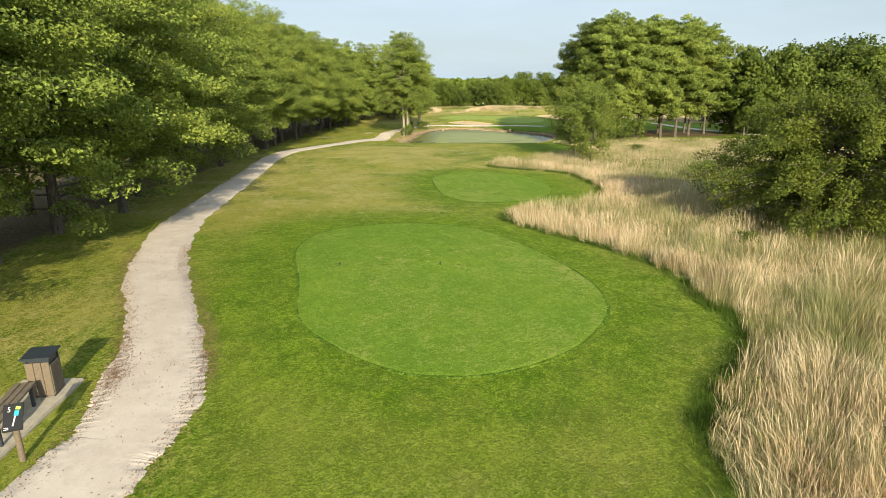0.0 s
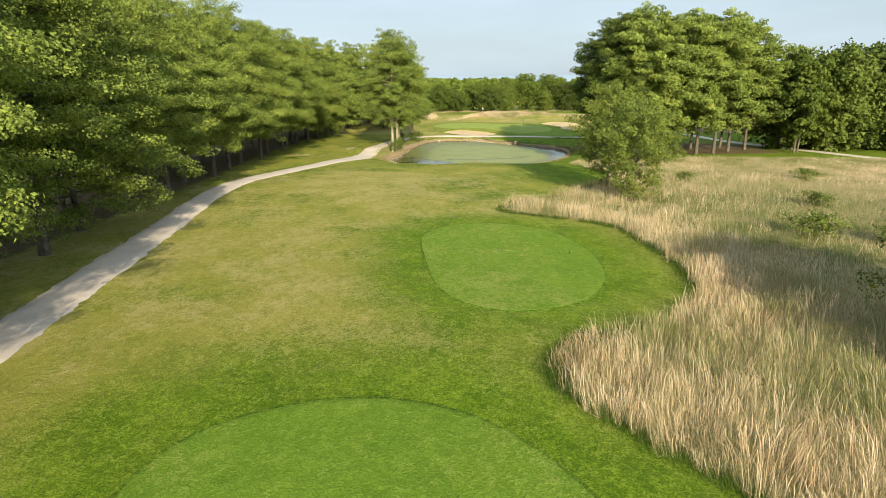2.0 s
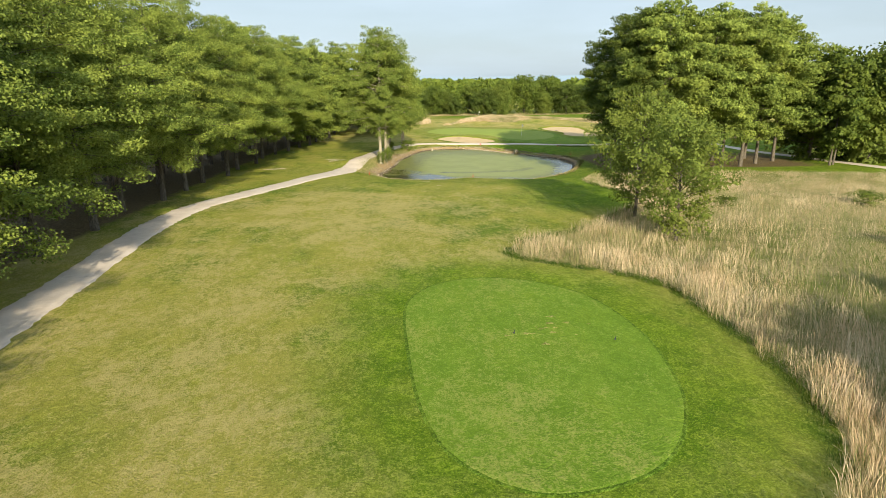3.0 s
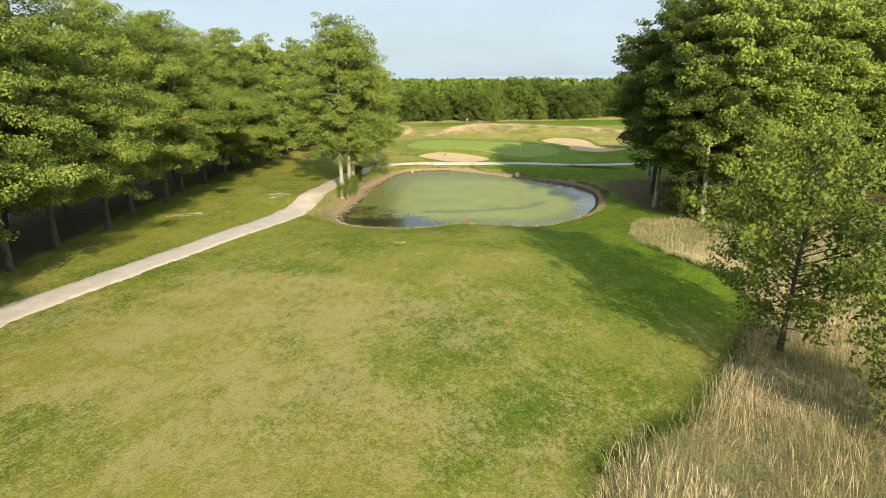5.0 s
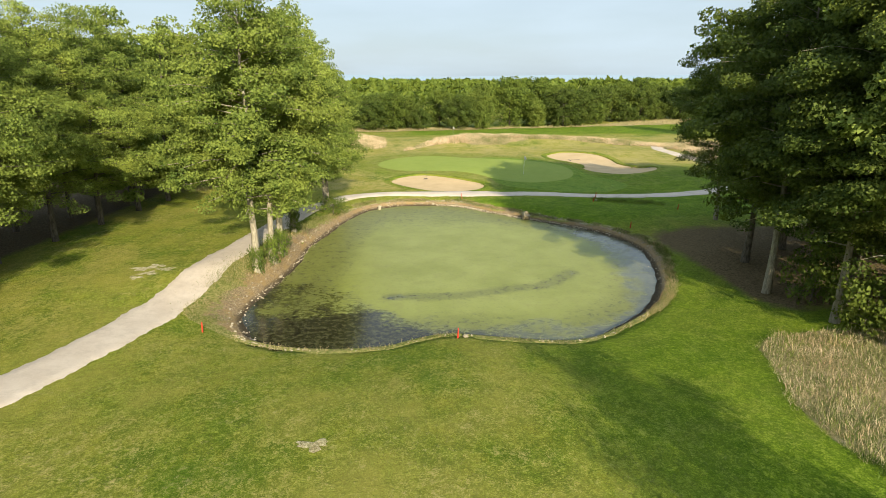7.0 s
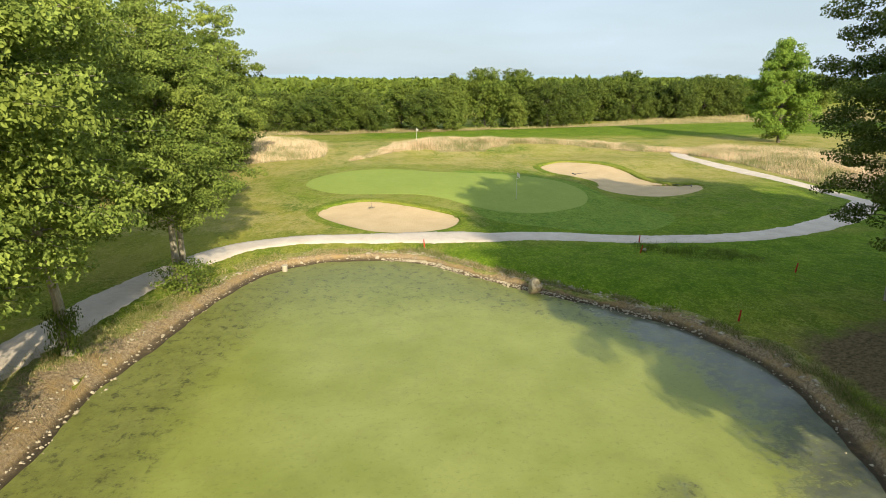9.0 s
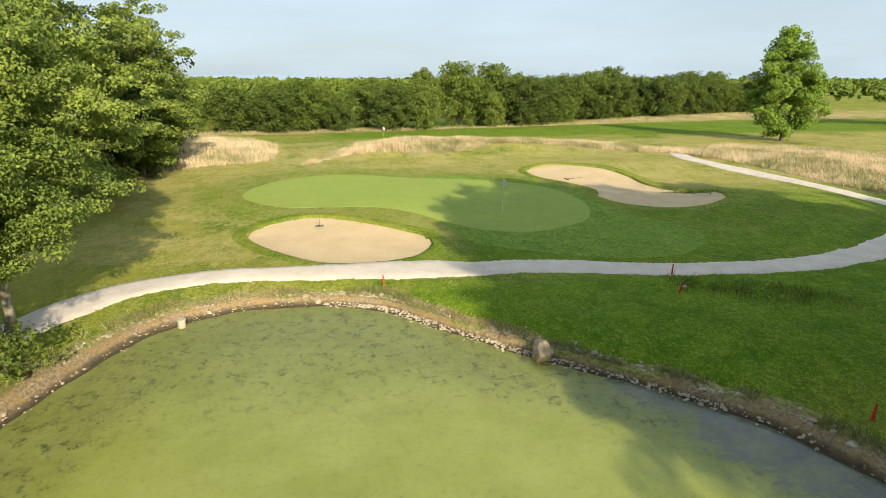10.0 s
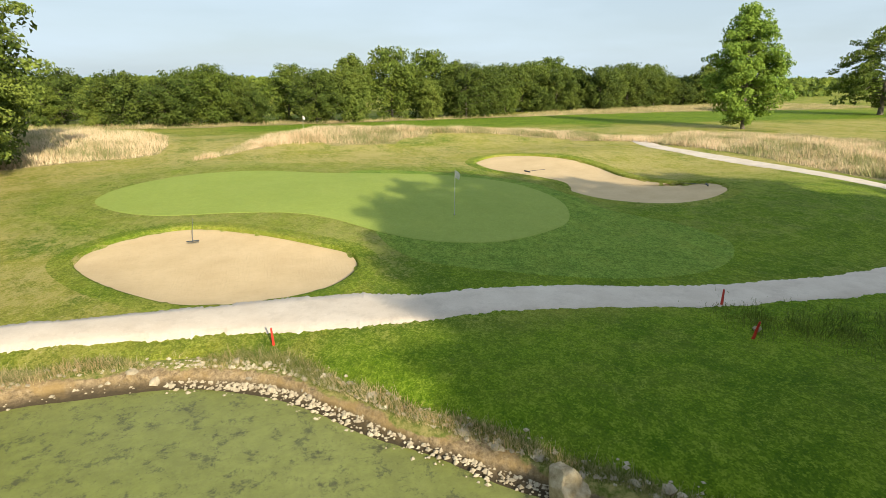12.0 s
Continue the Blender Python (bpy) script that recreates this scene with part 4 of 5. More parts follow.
pond_trees = [make_tree("pondside_alder", "alder with sunlight in its pale trunk colour on the pond bank", "tree", M_LEAF, M_PALE_BARK, seed=s, h=h, r=r, clear=0.24, limbs=90, leaves=46000, leaf=0.14,
                        stem=0.21, lift=0.4, peak=0.26, clump=0.8, flat=0.5, small=False) for s, h, r in ((21, 15.8, 5.0), (22, 14.8, 4.6))]
for x, y, s in ((-6.0, 98.6, 1.06), (-5.45, 100.4, 1.0), (-5.3, 102.2, 1.05), (-5.4, 107.6, 0.94)):
    plant(pond_trees, x, y, s, group="alders on the pond bank")
plant([pond_trees[1]], -4.0, 115.6, 0.88, group="alders on the pond bank")
plant([pond_trees[1]], -3.9, 116.3, 0.8, group="alders on the pond bank")

for x, y, s in ((21.9, 92.4, 1.0), (22.2, 87.8, 0.95), (22.5, 85.0, 0.97), (27.6, 108.2, 0.82)):
    plant(wood_edge, x, y, s, group="trees of the pond's wood")
for x, y, s in ((24.4, 90.0, 1.0), (24.8, 85.2, 1.0), (26.8, 88.0, 1.0), (23.4, 97.0, 1.0), (27.0, 99.0, 0.97),
                (30.0, 89.0, 1.0), (33.5, 89.5, 0.98), (36.0, 90.2, 1.0), (30.5, 101.5, 0.92), (39.0, 92.5, 0.97),
                (35.0, 102.5, 0.9), (42.5, 95.0, 0.95)):
    plant(wood, x, y, s, group="trees of the pond's wood")
for x, y, s in ((-10.6, 137.0, 1.05), (-9.6, 149.0, 0.92), (-12.5, 142.0, 0.8)):
    plant(tall, x, y, s * 1.2, label="broad leafy tree at the end of the wood")
plant([far[0]], -12.4, 152.5, 1.22, label="broad leafy tree with boughs down to the dry grass")
plant([far[2]], -9.6, 150.5, 0.75, label="low leafy tree with boughs down to the grass")
for x, y in ((27.5, 93.5), (31.5, 94.5), (35.5, 96.0), (40.5, 98.0)):
    plant(back, x, y, 1.15, group="trees of the pond's wood")
plant([back[0]], 46.8, 90.8, 0.8, label="slim twin-stemmed tree beside the far path")
plant([back[1]], 47.6, 91.4, 0.74, label="slim twin-stemmed tree beside the far path")
for x, y, s in ((52, 104, 1.0), (58, 101, 1.05), (64, 104, 1.1), (70, 99, 1.0), (77, 102, 1.05), (84, 96, 1.1), (91, 98, 1.1), (60, 110, 1.1), (74, 110, 1.1), (88, 108, 1.1), (98, 90, 1.1), (96, 104, 1.1), (104, 84, 1.1)):
    plant(far, x * 0.92, 10 + (y - 10) * 0.92, s * 1.42, group="trees beyond the far path")

# the far tree line, two ranks deep
line_x = [-60, -42, -22, -4, 22, 44, 72, 95, 118, 150]
line_y = [200, 199, 197, 194, 196, 205, 226, 236, 247, 262]
x = -60.0
while x < 150:
    for rank in range(2):
        px = x + random.uniform(-1.5, 1.5) + rank * 2.2
        gap = rank == 0 and (24 < px < 29 or 55 < px < 60)
        if not gap:
            plant(far, px, float(np.interp(px, line_x, line_y)) + rank * 7 + random.uniform(-1.5, 1.5), random.choice((0.6, 0.75, 0.9, 1.05, 1.15, 1.25 if px > 20 else 0.8)) * random.uniform(0.95, 1.05), group="far tree line", sink=0.2)
    x += random.uniform(4.6, 7.6)

lone = make_tree("maple_tree", "lone bright green tree standing in the rough", "tree", M_LEAF_BRIGHT, M_BARK, seed=38, h=14.2, r=4.7, clear=0.06, limbs=120, leaves=30000, leaf=0.30,
                 stem=0.22, lift=0.5, peak=0.28, clump=0.8, flat=0.75)
plant([lone], 63.5, 165, 1.0)
oak = make_tree("spreading_oak_tree", "dark spreading oak with drooping boughs on the far fairway", "tree", M_LEAF_DARK, M_BARK, seed=32, h=15, r=8.5, clear=0.12, limbs=80, leaves=18000, leaf=0.4,
                stem=0.4, lift=0.3, peak=0.35, clump=1.2, drop=0.35)
plant([oak], 112, 186, 1.0)
young = make_tree("young_tree", "small airy tree with pale green leaves in tall grass", "tree", M_LEAF_PALE, M_BARK, seed=33, h=8.1, r=3.2, clear=0.1, limbs=80, leaves=14000, leaf=0.16,
                  stem=0.11, lift=0.75, peak=0.35, clump=0.55, drop=0.15, flat=0.8)
plant([young], 14.4, 62.3, 1.0)
younger = make_tree("young_tree", "bushy young tree with pale green leaves in tall grass", "tree", M_LEAF_PALE, M_BARK, seed=34, h=6.9, r=2.9, clear=0.08, limbs=74, leaves=11500, leaf=0.16,
                    stem=0.1, lift=0.75, peak=0.4, clump=0.55, drop=0.15, flat=0.8)
plant([younger], 14.6, 55.8, 1.0)
hornbeam = make_tree("spreading_thorn_tree", "low broad many-stemmed tree with dense green crown", "tree", M_LEAF_THORN, M_BARK, seed=35, h=7.2, r=6.2, clear=0.04, limbs=230, leaves=130000, leaf=0.105,
                     stem=0.24, lift=0.5, peak=0.26, clump=0.52, stems=4, drop=0.42, flat=0.8)
plant([hornbeam], 19.3, 27.6, 1.0)
bush = make_tree("bush", "low round green bush in dry grass", "bush", M_LEAF_DARK, M_BARK, seed=36, h=1.1, r=1.1, clear=0.05, limbs=30, leaves=1500, leaf=0.11, stem=0.03, lift=0.6, peak=0.5,
                 clump=0.28, flat=0.8)
for x, y, s in ((22.2, 65.6, 0.9), (33.3, 66.2, 1.1), (21.0, 45.3, 1.4), (27.0, 54.5, 1.0), (24.6, 43.4, 1.4), (30.0, 47.0, 1.3), (13.2, 23.5, 0.6)):
    plant([bush], x, y, s, group="bushes in the tall grass", stretch=0.75)
plant([bush], -3.2, 114.3, 1.25, label="small round leafy bush at a tree's foot")
for x, y, s in ((-5.9, 98.4, 0.55), (-5.3, 100.1, 0.65), (-5.2, 101.9, 0.6), (-5.3, 107.4, 0.6)):
    plant([bush], x, y, s, label="leafy shoots at the foot of pondside trees", stretch=2.4)
for x, y, s in ((22.5, 86.5, 1.6), (24.0, 84.2, 1.8), (23.0, 90.5, 1.5), (26.0, 84.0, 1.9), (28.5, 86.0, 1.8)):
    plant([bush], x, y, s, label="leafy undergrowth shrub at the wood's edge", stretch=1.3)


# ---- tall grass ----
class Field:
    """A ring's signed distance, kept on a fine grid to look up."""

    def __init__(self, ring, cell=0.3):
        self.lo, self.hi, self.cell = ring.min(0), ring.max(0), cell
        gx, gy = np.meshgrid(np.arange(self.lo[0], self.hi[0] + cell, cell), np.arange(self.lo[1], self.hi[1] + cell, cell), indexing="ij")
        self.grid = signed(ring, gx, gy)

    def at(self, x, y):
        i = np.clip(((x - self.lo[0]) / self.cell).round().astype(int), 0, self.grid.shape[0] - 1)
        j = np.clip(((y - self.lo[1]) / self.cell).round().astype(int), 0, self.grid.shape[1] - 1)
        return self.grid[i, j]


def scatter(field, count, rng, keep=None, rag=0.25):
    out, have = [], 0
    while have < count:
        p = rng.uniform(field.lo, field.hi, (400000, 2))
        d = field.at(p[:, 0], p[:, 1])
        p, d = p[d < rag * wobble(p[:, 0], p[:, 1], 0.7, 3.0)], d[d < rag * wobble(p[:, 0], p[:, 1], 0.7, 3.0)]
        if keep is not None:
            p = p[rng.random(len(p)) < keep(p[:, 0], p[:, 1], -d)]
        out.append(p)
        have += len(p)
    return np.vstack(out)[:count]


def sway(p, lean, rng):
    clump = np.column_stack([wobble(p[:, 0], p[:, 1], 1.2, 2.0), wobble(p[:, 0], p[:, 1], 1.4, 5.0)]) * 0.26
    return rng.normal(0, 0.7 * lean, (len(p), 2)) + clump + np.array([-0.05, 0.10])


def stems(name, p, height, width, mat, rng, lean=0.28):
    """Fine straight stalks, one thin face each."""
    n = len(p)
    h = height * rng.uniform(0.6, 1.05, n)
    a = rng.uniform(0, np.pi, n)
    side = np.column_stack([np.cos(a), np.sin(a), np.zeros(n)]) * (width * rng.uniform(0.6, 1.3, n) / 2)[:, None]
    root = np.column_stack([p, ground(p[:, 0], p[:, 1]) - 0.03])
    tip = root + np.column_stack([sway(p, lean, rng) * h[:, None], h * rng.uniform(0.8, 1.0, n)])
    v = np.stack([root - side, root + side, tip], 1).reshape(-1, 3)
    return fast_mesh(name, v, np.arange(n * 3).reshape(-1, 3), mat)


def heads(name, p, height, width, mat, rng, lean=0.25):
    """Bent stalks with a feathery wider seed head."""
    n = len(p)
    h = height * rng.uniform(0.75, 1.15, n)
    a = rng.uniform(0, 2 * np.pi, n)
    side = np.column_stack([np.cos(a), np.sin(a), np.zeros(n)]) * (width * rng.uniform(0.6, 1.3, n) / 2)[:, None]
    b = sway(p, lean, rng)
    root = np.column_stack([p, ground(p[:, 0], p[:, 1]) - 0.03])
    mid = root + np.column_stack([b * h[:, None] * 0.6, h * 0.76])
    tip = root + np.column_stack([b * h[:, None] * 1.15, h])
    v = np.stack([root - side * 0.3, root + side * 0.3, mid + side, mid - side, tip], 1).reshape(-1, 3)
    k = np.arange(n) * 5
    return fast_mesh(name, v, [np.column_stack([k, k + 1, k + 2, k + 3]), np.column_stack([k + 3, k + 2, k + 4])], mat)


def meadow():
    rng = np.random.default_rng(7)
    field = Field(TALL)
    trail = ([60, 86, 94], [69, 52.8, 50])

    def near(x, y, edge):
        return np.clip(1.15 * np.exp(-edge / 8.0), 0.04, 1) * np.clip(1.25 - y / 80, 0.12, 1) * (1 - 0.55 * step(edge, 3.5, 7) * (y < 58))

    def wide(x, y, edge):
        return np.where(np.abs(x - np.interp(y, *trail)) < 1.6, 0.0, np.where(x < 55, 1.0, 0.4))

    def tuft(p, scale, seed):
        return (1 - 0.5 * step(p[:, 1], 63, 72) * (p[:, 1] < 100)) * (0.74 + 0.30 * wobble(p[:, 0], p[:, 1], scale, seed))

    def inner(x, y, edge):
        return step(edge, 3.2, 6) * step(y, 9, 15) * (1 - step(y, 54, 62)) * (1 - 0.5 * step(x, 26, 34))

    def straw(x, y, edge):
        return near(x, y, edge) * (0.35 + 0.65 * step(wobble(x, y, 2.1, 6.0), -0.55, 0.25))

    def front(x, y, edge):
        return (y > 5) * (y < 38) * np.clip(1.1 * np.exp(-edge / 4.0), 0.03, 1) * (0.3 + 0.7 * step(wobble(x, y, 1.5, 6.0), -0.5, 0.1)) * np.clip(1.3 - y / 45, 0.4, 1)

    p = scatter(field, 230000, rng, front)
    tagged(new("tall_grass", stems("tall_grass", p, 0.70 * tuft(p, 1.1, 1.0), 0.0055, M_STRAW, rng, 0.22)), "dense dry grass beside the tees", "tall grass", kind="stuff")
    p = scatter(field, 200000, rng, straw)
    tagged(new("tall_grass", stems("tall_grass", p, 0.88 * tuft(p, 1.3, 1.0), 0.006, M_STRAW, rng, 0.2)), "tall dry straw-coloured grass at the edge of mown turf", "tall grass", kind="stuff")
    p = scatter(field, 150000, rng, straw)
    tagged(new("tall_grass", heads("tall_grass", p, 0.95 * tuft(p, 1.7, 1.0), 0.012, M_HEAD, rng, 0.26)), "pale feathery seed heads of tall dry grass", "tall grass", kind="stuff")
    p = scatter(field, 130000, rng, lambda x, y, e: near(x, y, e) * (1 - 0.55 * step(y, 12, 20)))
    tagged(new("green_undergrowth", stems("green_undergrowth", p, 0.56 * tuft(p, 1.3, 8.0), 0.02, M_BLADE, rng, 0.6)), "green grass growing among dry stalks", "tall grass", kind="stuff")
    # green meadow grass; its extra density also stands in for the thorn tree's shade
    p = scatter(field, 85000, rng, inner)
    tagged(new("green_undergrowth", stems("green_undergrowth", p, 0.5 * tuft(p, 3.0, 9.0), 0.026, M_BLADE, rng, 0.9)), "grey-green meadow grass, dense for shade too, under and beyond the thorn tree", "tall grass", kind="stuff")
    p = scatter(field, 170000, rng, lambda x, y, e: wide(x, y, e) * (1 - 0.93 * inner(x, y, e)))
    tagged(new("tall_grass", stems("tall_grass", p, 0.50 * tuft(p, 7.0, 4.0), 0.02, M_HEAD, rng, 1.0)), "meadow of dry and green tall grass", "tall grass", kind="stuff")
    p = scatter(field, 40000, rng, lambda x, y, e: (y > 66) * (y < 89) * (0.12 + 0.88 * step(y, 73, 79)) * np.clip(1.2 * np.exp(-e / 6.0), 0, 1))
    tagged(new("green_undergrowth", stems("green_undergrowth", p, 0.75 * tuft(p, 2.0, 9.0), 0.026, M_BLADE, rng, 0.6)), "rank green grass at the foot of the pond's wood", "tall grass", kind="stuff")
    p = scatter(field, 90000, rng, lambda x, y, e: (y > 66) * (y < 87.5) * (1 - 0.75 * step(y, 75, 81)) * np.clip(1.2 * np.exp(-e / 9.0), 0, 1))
    tagged(new("tall_grass", stems("tall_grass", p, 0.72 * tuft(p, 2.2, 1.0), 0.018, M_HEAD, rng, 0.6)), "pale knee-high dry grass near the pond's wood", "tall grass", kind="stuff")
    for ring, count, tallness, mat in ((BIG_MOUND, 40000, 0.75, M_HEAD), (WEST_BANK, 40000, 0.85, M_HEAD), (EAST_BANK, 60000, 0.8, M_HEAD), (FAR_STRAW, 35000, 0.8, M_STRAW)):
        f = Field(ring)
        p = scatter(f, count, rng)
        tagged(new("tall_grass", stems("tall_grass", p, tallness * tuft(p, 4.0, 2.0), 0.05, mat, rng, 0.45)), "dry tan grass on a low bank beyond the green", "tall grass", kind="stuff")


meadow()


def mown_tufts():
    """Short uneven tufts that stand out of the mown turf."""
    rng = np.random.default_rng(21)
    n = 330000
    y = 6 + 82 * rng.random(n) ** 1.7
    x = rng.uniform(-1, 1, n) * (9 + 0.12 * y) + 0.5
    keep = (Field(TALL).at(x, y) > 0.1) & (signed(TEE_ONE, x, y) > 0.1) & (signed(TEE_TWO, x, y) > 0.1) & (signed(POND, x, y) > 1.5)
    line = np.interp(y, [-2, 8, 12.6, 15.2, 19.7, 24, 29, 38, 48, 58, 66, 73, 79.5, 85.5, 92], [-5.3, -5.7, -6.4, -7.6, -10.0, -11.6, -12.8, -14.2, -15.6, -16.9, -16.8, -14.6, -12.4, -10.6, -9.4])
    keep &= (np.abs(x - line) > 1.3) & (np.hypot(x + 8.0, y - 9.9) > 1.6)
    keep &= wobble(x, y, 0.5, 1.0) + rng.normal(0, 0.6, n) > -0.3
    p = np.column_stack([x, y])[keep]
    tagged(new("turf_tufts", stems("turf_tufts", p, 0.065, 0.026, M_TUFT, rng, 0.7)), "short uneven tufts of mown grass", "grass", kind="stuff")


mown_tufts()


def uncut_shade_edge():
    """Rank grass the mower leaves at the tall stalks' foot; its dark colour includes shade."""
    rng = np.random.default_rng(52)
    ring = TALL[(TALL[:, 1] > 5) & (TALL[:, 1] < 78) & (TALL[:, 0] < 20)]
    k = rng.integers(0, len(ring) - 1, 42000)
    p = ring[k] + (ring[k + 1] - ring[k]) * rng.random((len(k), 1)) + rng.normal(0, 0.20, (len(k), 2))
    p = p[wobble(p[:, 0], p[:, 1], 1.1, 2.0) > -0.5]
    tagged(new("uncut_grass", stems("uncut_grass", p, 0.26, 0.016, M_RANK_SHADE, rng, 0.5)), "uncut green grass, darkened for shade, at the foot of tall stalks", "grass", kind="stuff")


uncut_shade_edge()


# ---- golf furniture ----
def red_stake(x, y, lean=(0, 0), label="short red-painted wooden hazard stake in grass", group="red stakes round the pond"):
    def shape(bm):
        box(bm, -0.035, 0.035, -0.035, 0.035, -0.1, 0.5, 0.006)
        top = [v for v in bm.verts if v.co.z > 0.48]
        bmesh.ops.scale(bm, vec=(0.6, 0.6, 1.0), verts=top)
    ob = new("hazard_stake", one("hazard_stake", shape, M_RED))
    ob.matrix_world = pose(x, y, float(ground(x, y)), lean[0], lean[1], 12)
    return tagged(ob, label, "stake", group)


for x, y, l in ((8.6, 120.9, (3, -4)), (20.6, 108.0, (2, 3)), (21.6, 119.6, (-3, 6)), (-6.6, 90.3, (4, 2)), (5.2, 89.2, (0, 3)), (20.6, 117.3, (8, 8)), (23.2, 94.0, (2, -3)), (26.5, 112.5, (4, 4))):
    red_stake(x, y, l)


def flag(x, y, h, label, down=0.02):
    z = float(ground(x, y))
    t = thing("flagstick", x, y, z + 0.03, 20, label, "flag")
    part("pole", one("pole", lambda bm: rod(bm, (0, 0, -0.1), (0.03, 0.02, h), 0.018, 0.013, 8), M_WHITE), t)
    bm = bmesh.new()
    rows = []
    for i in range(7):
        u = i / 6
        xx = 0.01 + 0.26 * u
        rows.append([bm.verts.new((0.03 + xx, 0.03 * math.sin(u * 5), h - 0.02 - 0.22 * u * u - down * u)), bm.verts.new((0.03 + xx * 0.8, 0.04 * math.sin(u * 5 + 0.6), h - 0.36 - 0.15 * u))])
    for a, b in zip(rows, rows[1:]):
        bm.faces.new((a[0], b[0], b[1], a[1]))
    bmesh.ops.solidify(bm, geom=bm.faces[:], thickness=0.004)
    part("cloth", bm_mesh("cloth", bm, M_WHITE), t, "hanging white flag cloth")
    part("hole_cup", one("hole_cup", lambda bm: rod(bm, (0, 0, -0.12), (0, 0, 0.006), 0.054, 0.054, 16), M_BLACK), t)


flag(17.0, 132.0, 2.13, "white flagstick with limp white flag in the putting green")
flag(12.2, 172.5, 1.9, "white flagstick in a further green behind the mound")


def rake(x, y, z, turn, label):
    t = thing("bunker_rake", x, y, z, turn, label, "rake")
    part("handle", one("handle", lambda bm: rod(bm, (0, 0, 0.06), (0.12, 0.3, 0.95), 0.013, 0.011, 8), M_METAL), t)
    head = bmesh.new()
    box(head, -0.24, 0.24, -0.022, 0.022, 0.03, 0.07, 0.006)
    for i in range(12):
        rod(head, (-0.22 + i * 0.04, 0, 0.04), (-0.22 + i * 0.04, 0.01, -0.05), 0.008, 0.005, 5)
    part("rake_head", bm_mesh("rake_head", head, M_METAL), t)


rake(5.5, 131.2, float(ground(5.5, 131.2)) - 0.12, 10, "dark rake standing in the sand of a bunker")


def lying_rake(x, y, turn):
    z = float(ground(x, y)) - 0.02
    t = thing("bunker_rake", x, y, z, turn, "dark rake lying by the far bunker", "rake", "rakes of the far bunker")
    part("handle", one("handle", lambda bm: rod(bm, (0, 0, 0.05), (0, 1.5, 0.08), 0.016, 0.014, 8), M_METAL), t)
    part("rake_head", one("rake_head", lambda bm: box(bm, -0.33, 0.33, -0.04, 0.04, 0.0, 0.09, 0.01), M_METAL), t)


lying_rake(33.2, 134.4, 60)
lying_rake(25.6, 143.0, -80)


def tee_marker(x, y, mat, label):
    def shape(bm):
        bmesh.ops.create_uvsphere(bm, u_segments=14, v_segments=8, radius=0.07)
        bmesh.ops.scale(bm, vec=(1.0, 1.0, 0.8), verts=bm.verts)
        rod(bm, (0, 0, -0.1), (0, 0, 0.0), 0.02, 0.02, 8)
        box(bm, -0.02, 0.02, -0.02, 0.02, 0.0, 0.24, 0.006)
    ob = new("tee_marker", one("tee_marker", shape, mat))
    ob.matrix_world = pose(x, y, float(ground(x, y)) + 0.05, 8, 5, 30) @ Matrix.Diagonal((0.5, 0.5, 0.5, 1))
    tagged(ob, label, "marker", "tee markers")


tee_marker(-3.45, 20.2, M_METAL, "small dark tee marker on mown turf")
tee_marker(0.25, 20.3, M_METAL, "small dark tee marker on mown turf")
tee_marker(3.5, 42.6, M_METAL, "small green tee marker on mown turf")
tee_marker(6.9, 42.0, M_METAL, "small dark tee marker on mown turf")


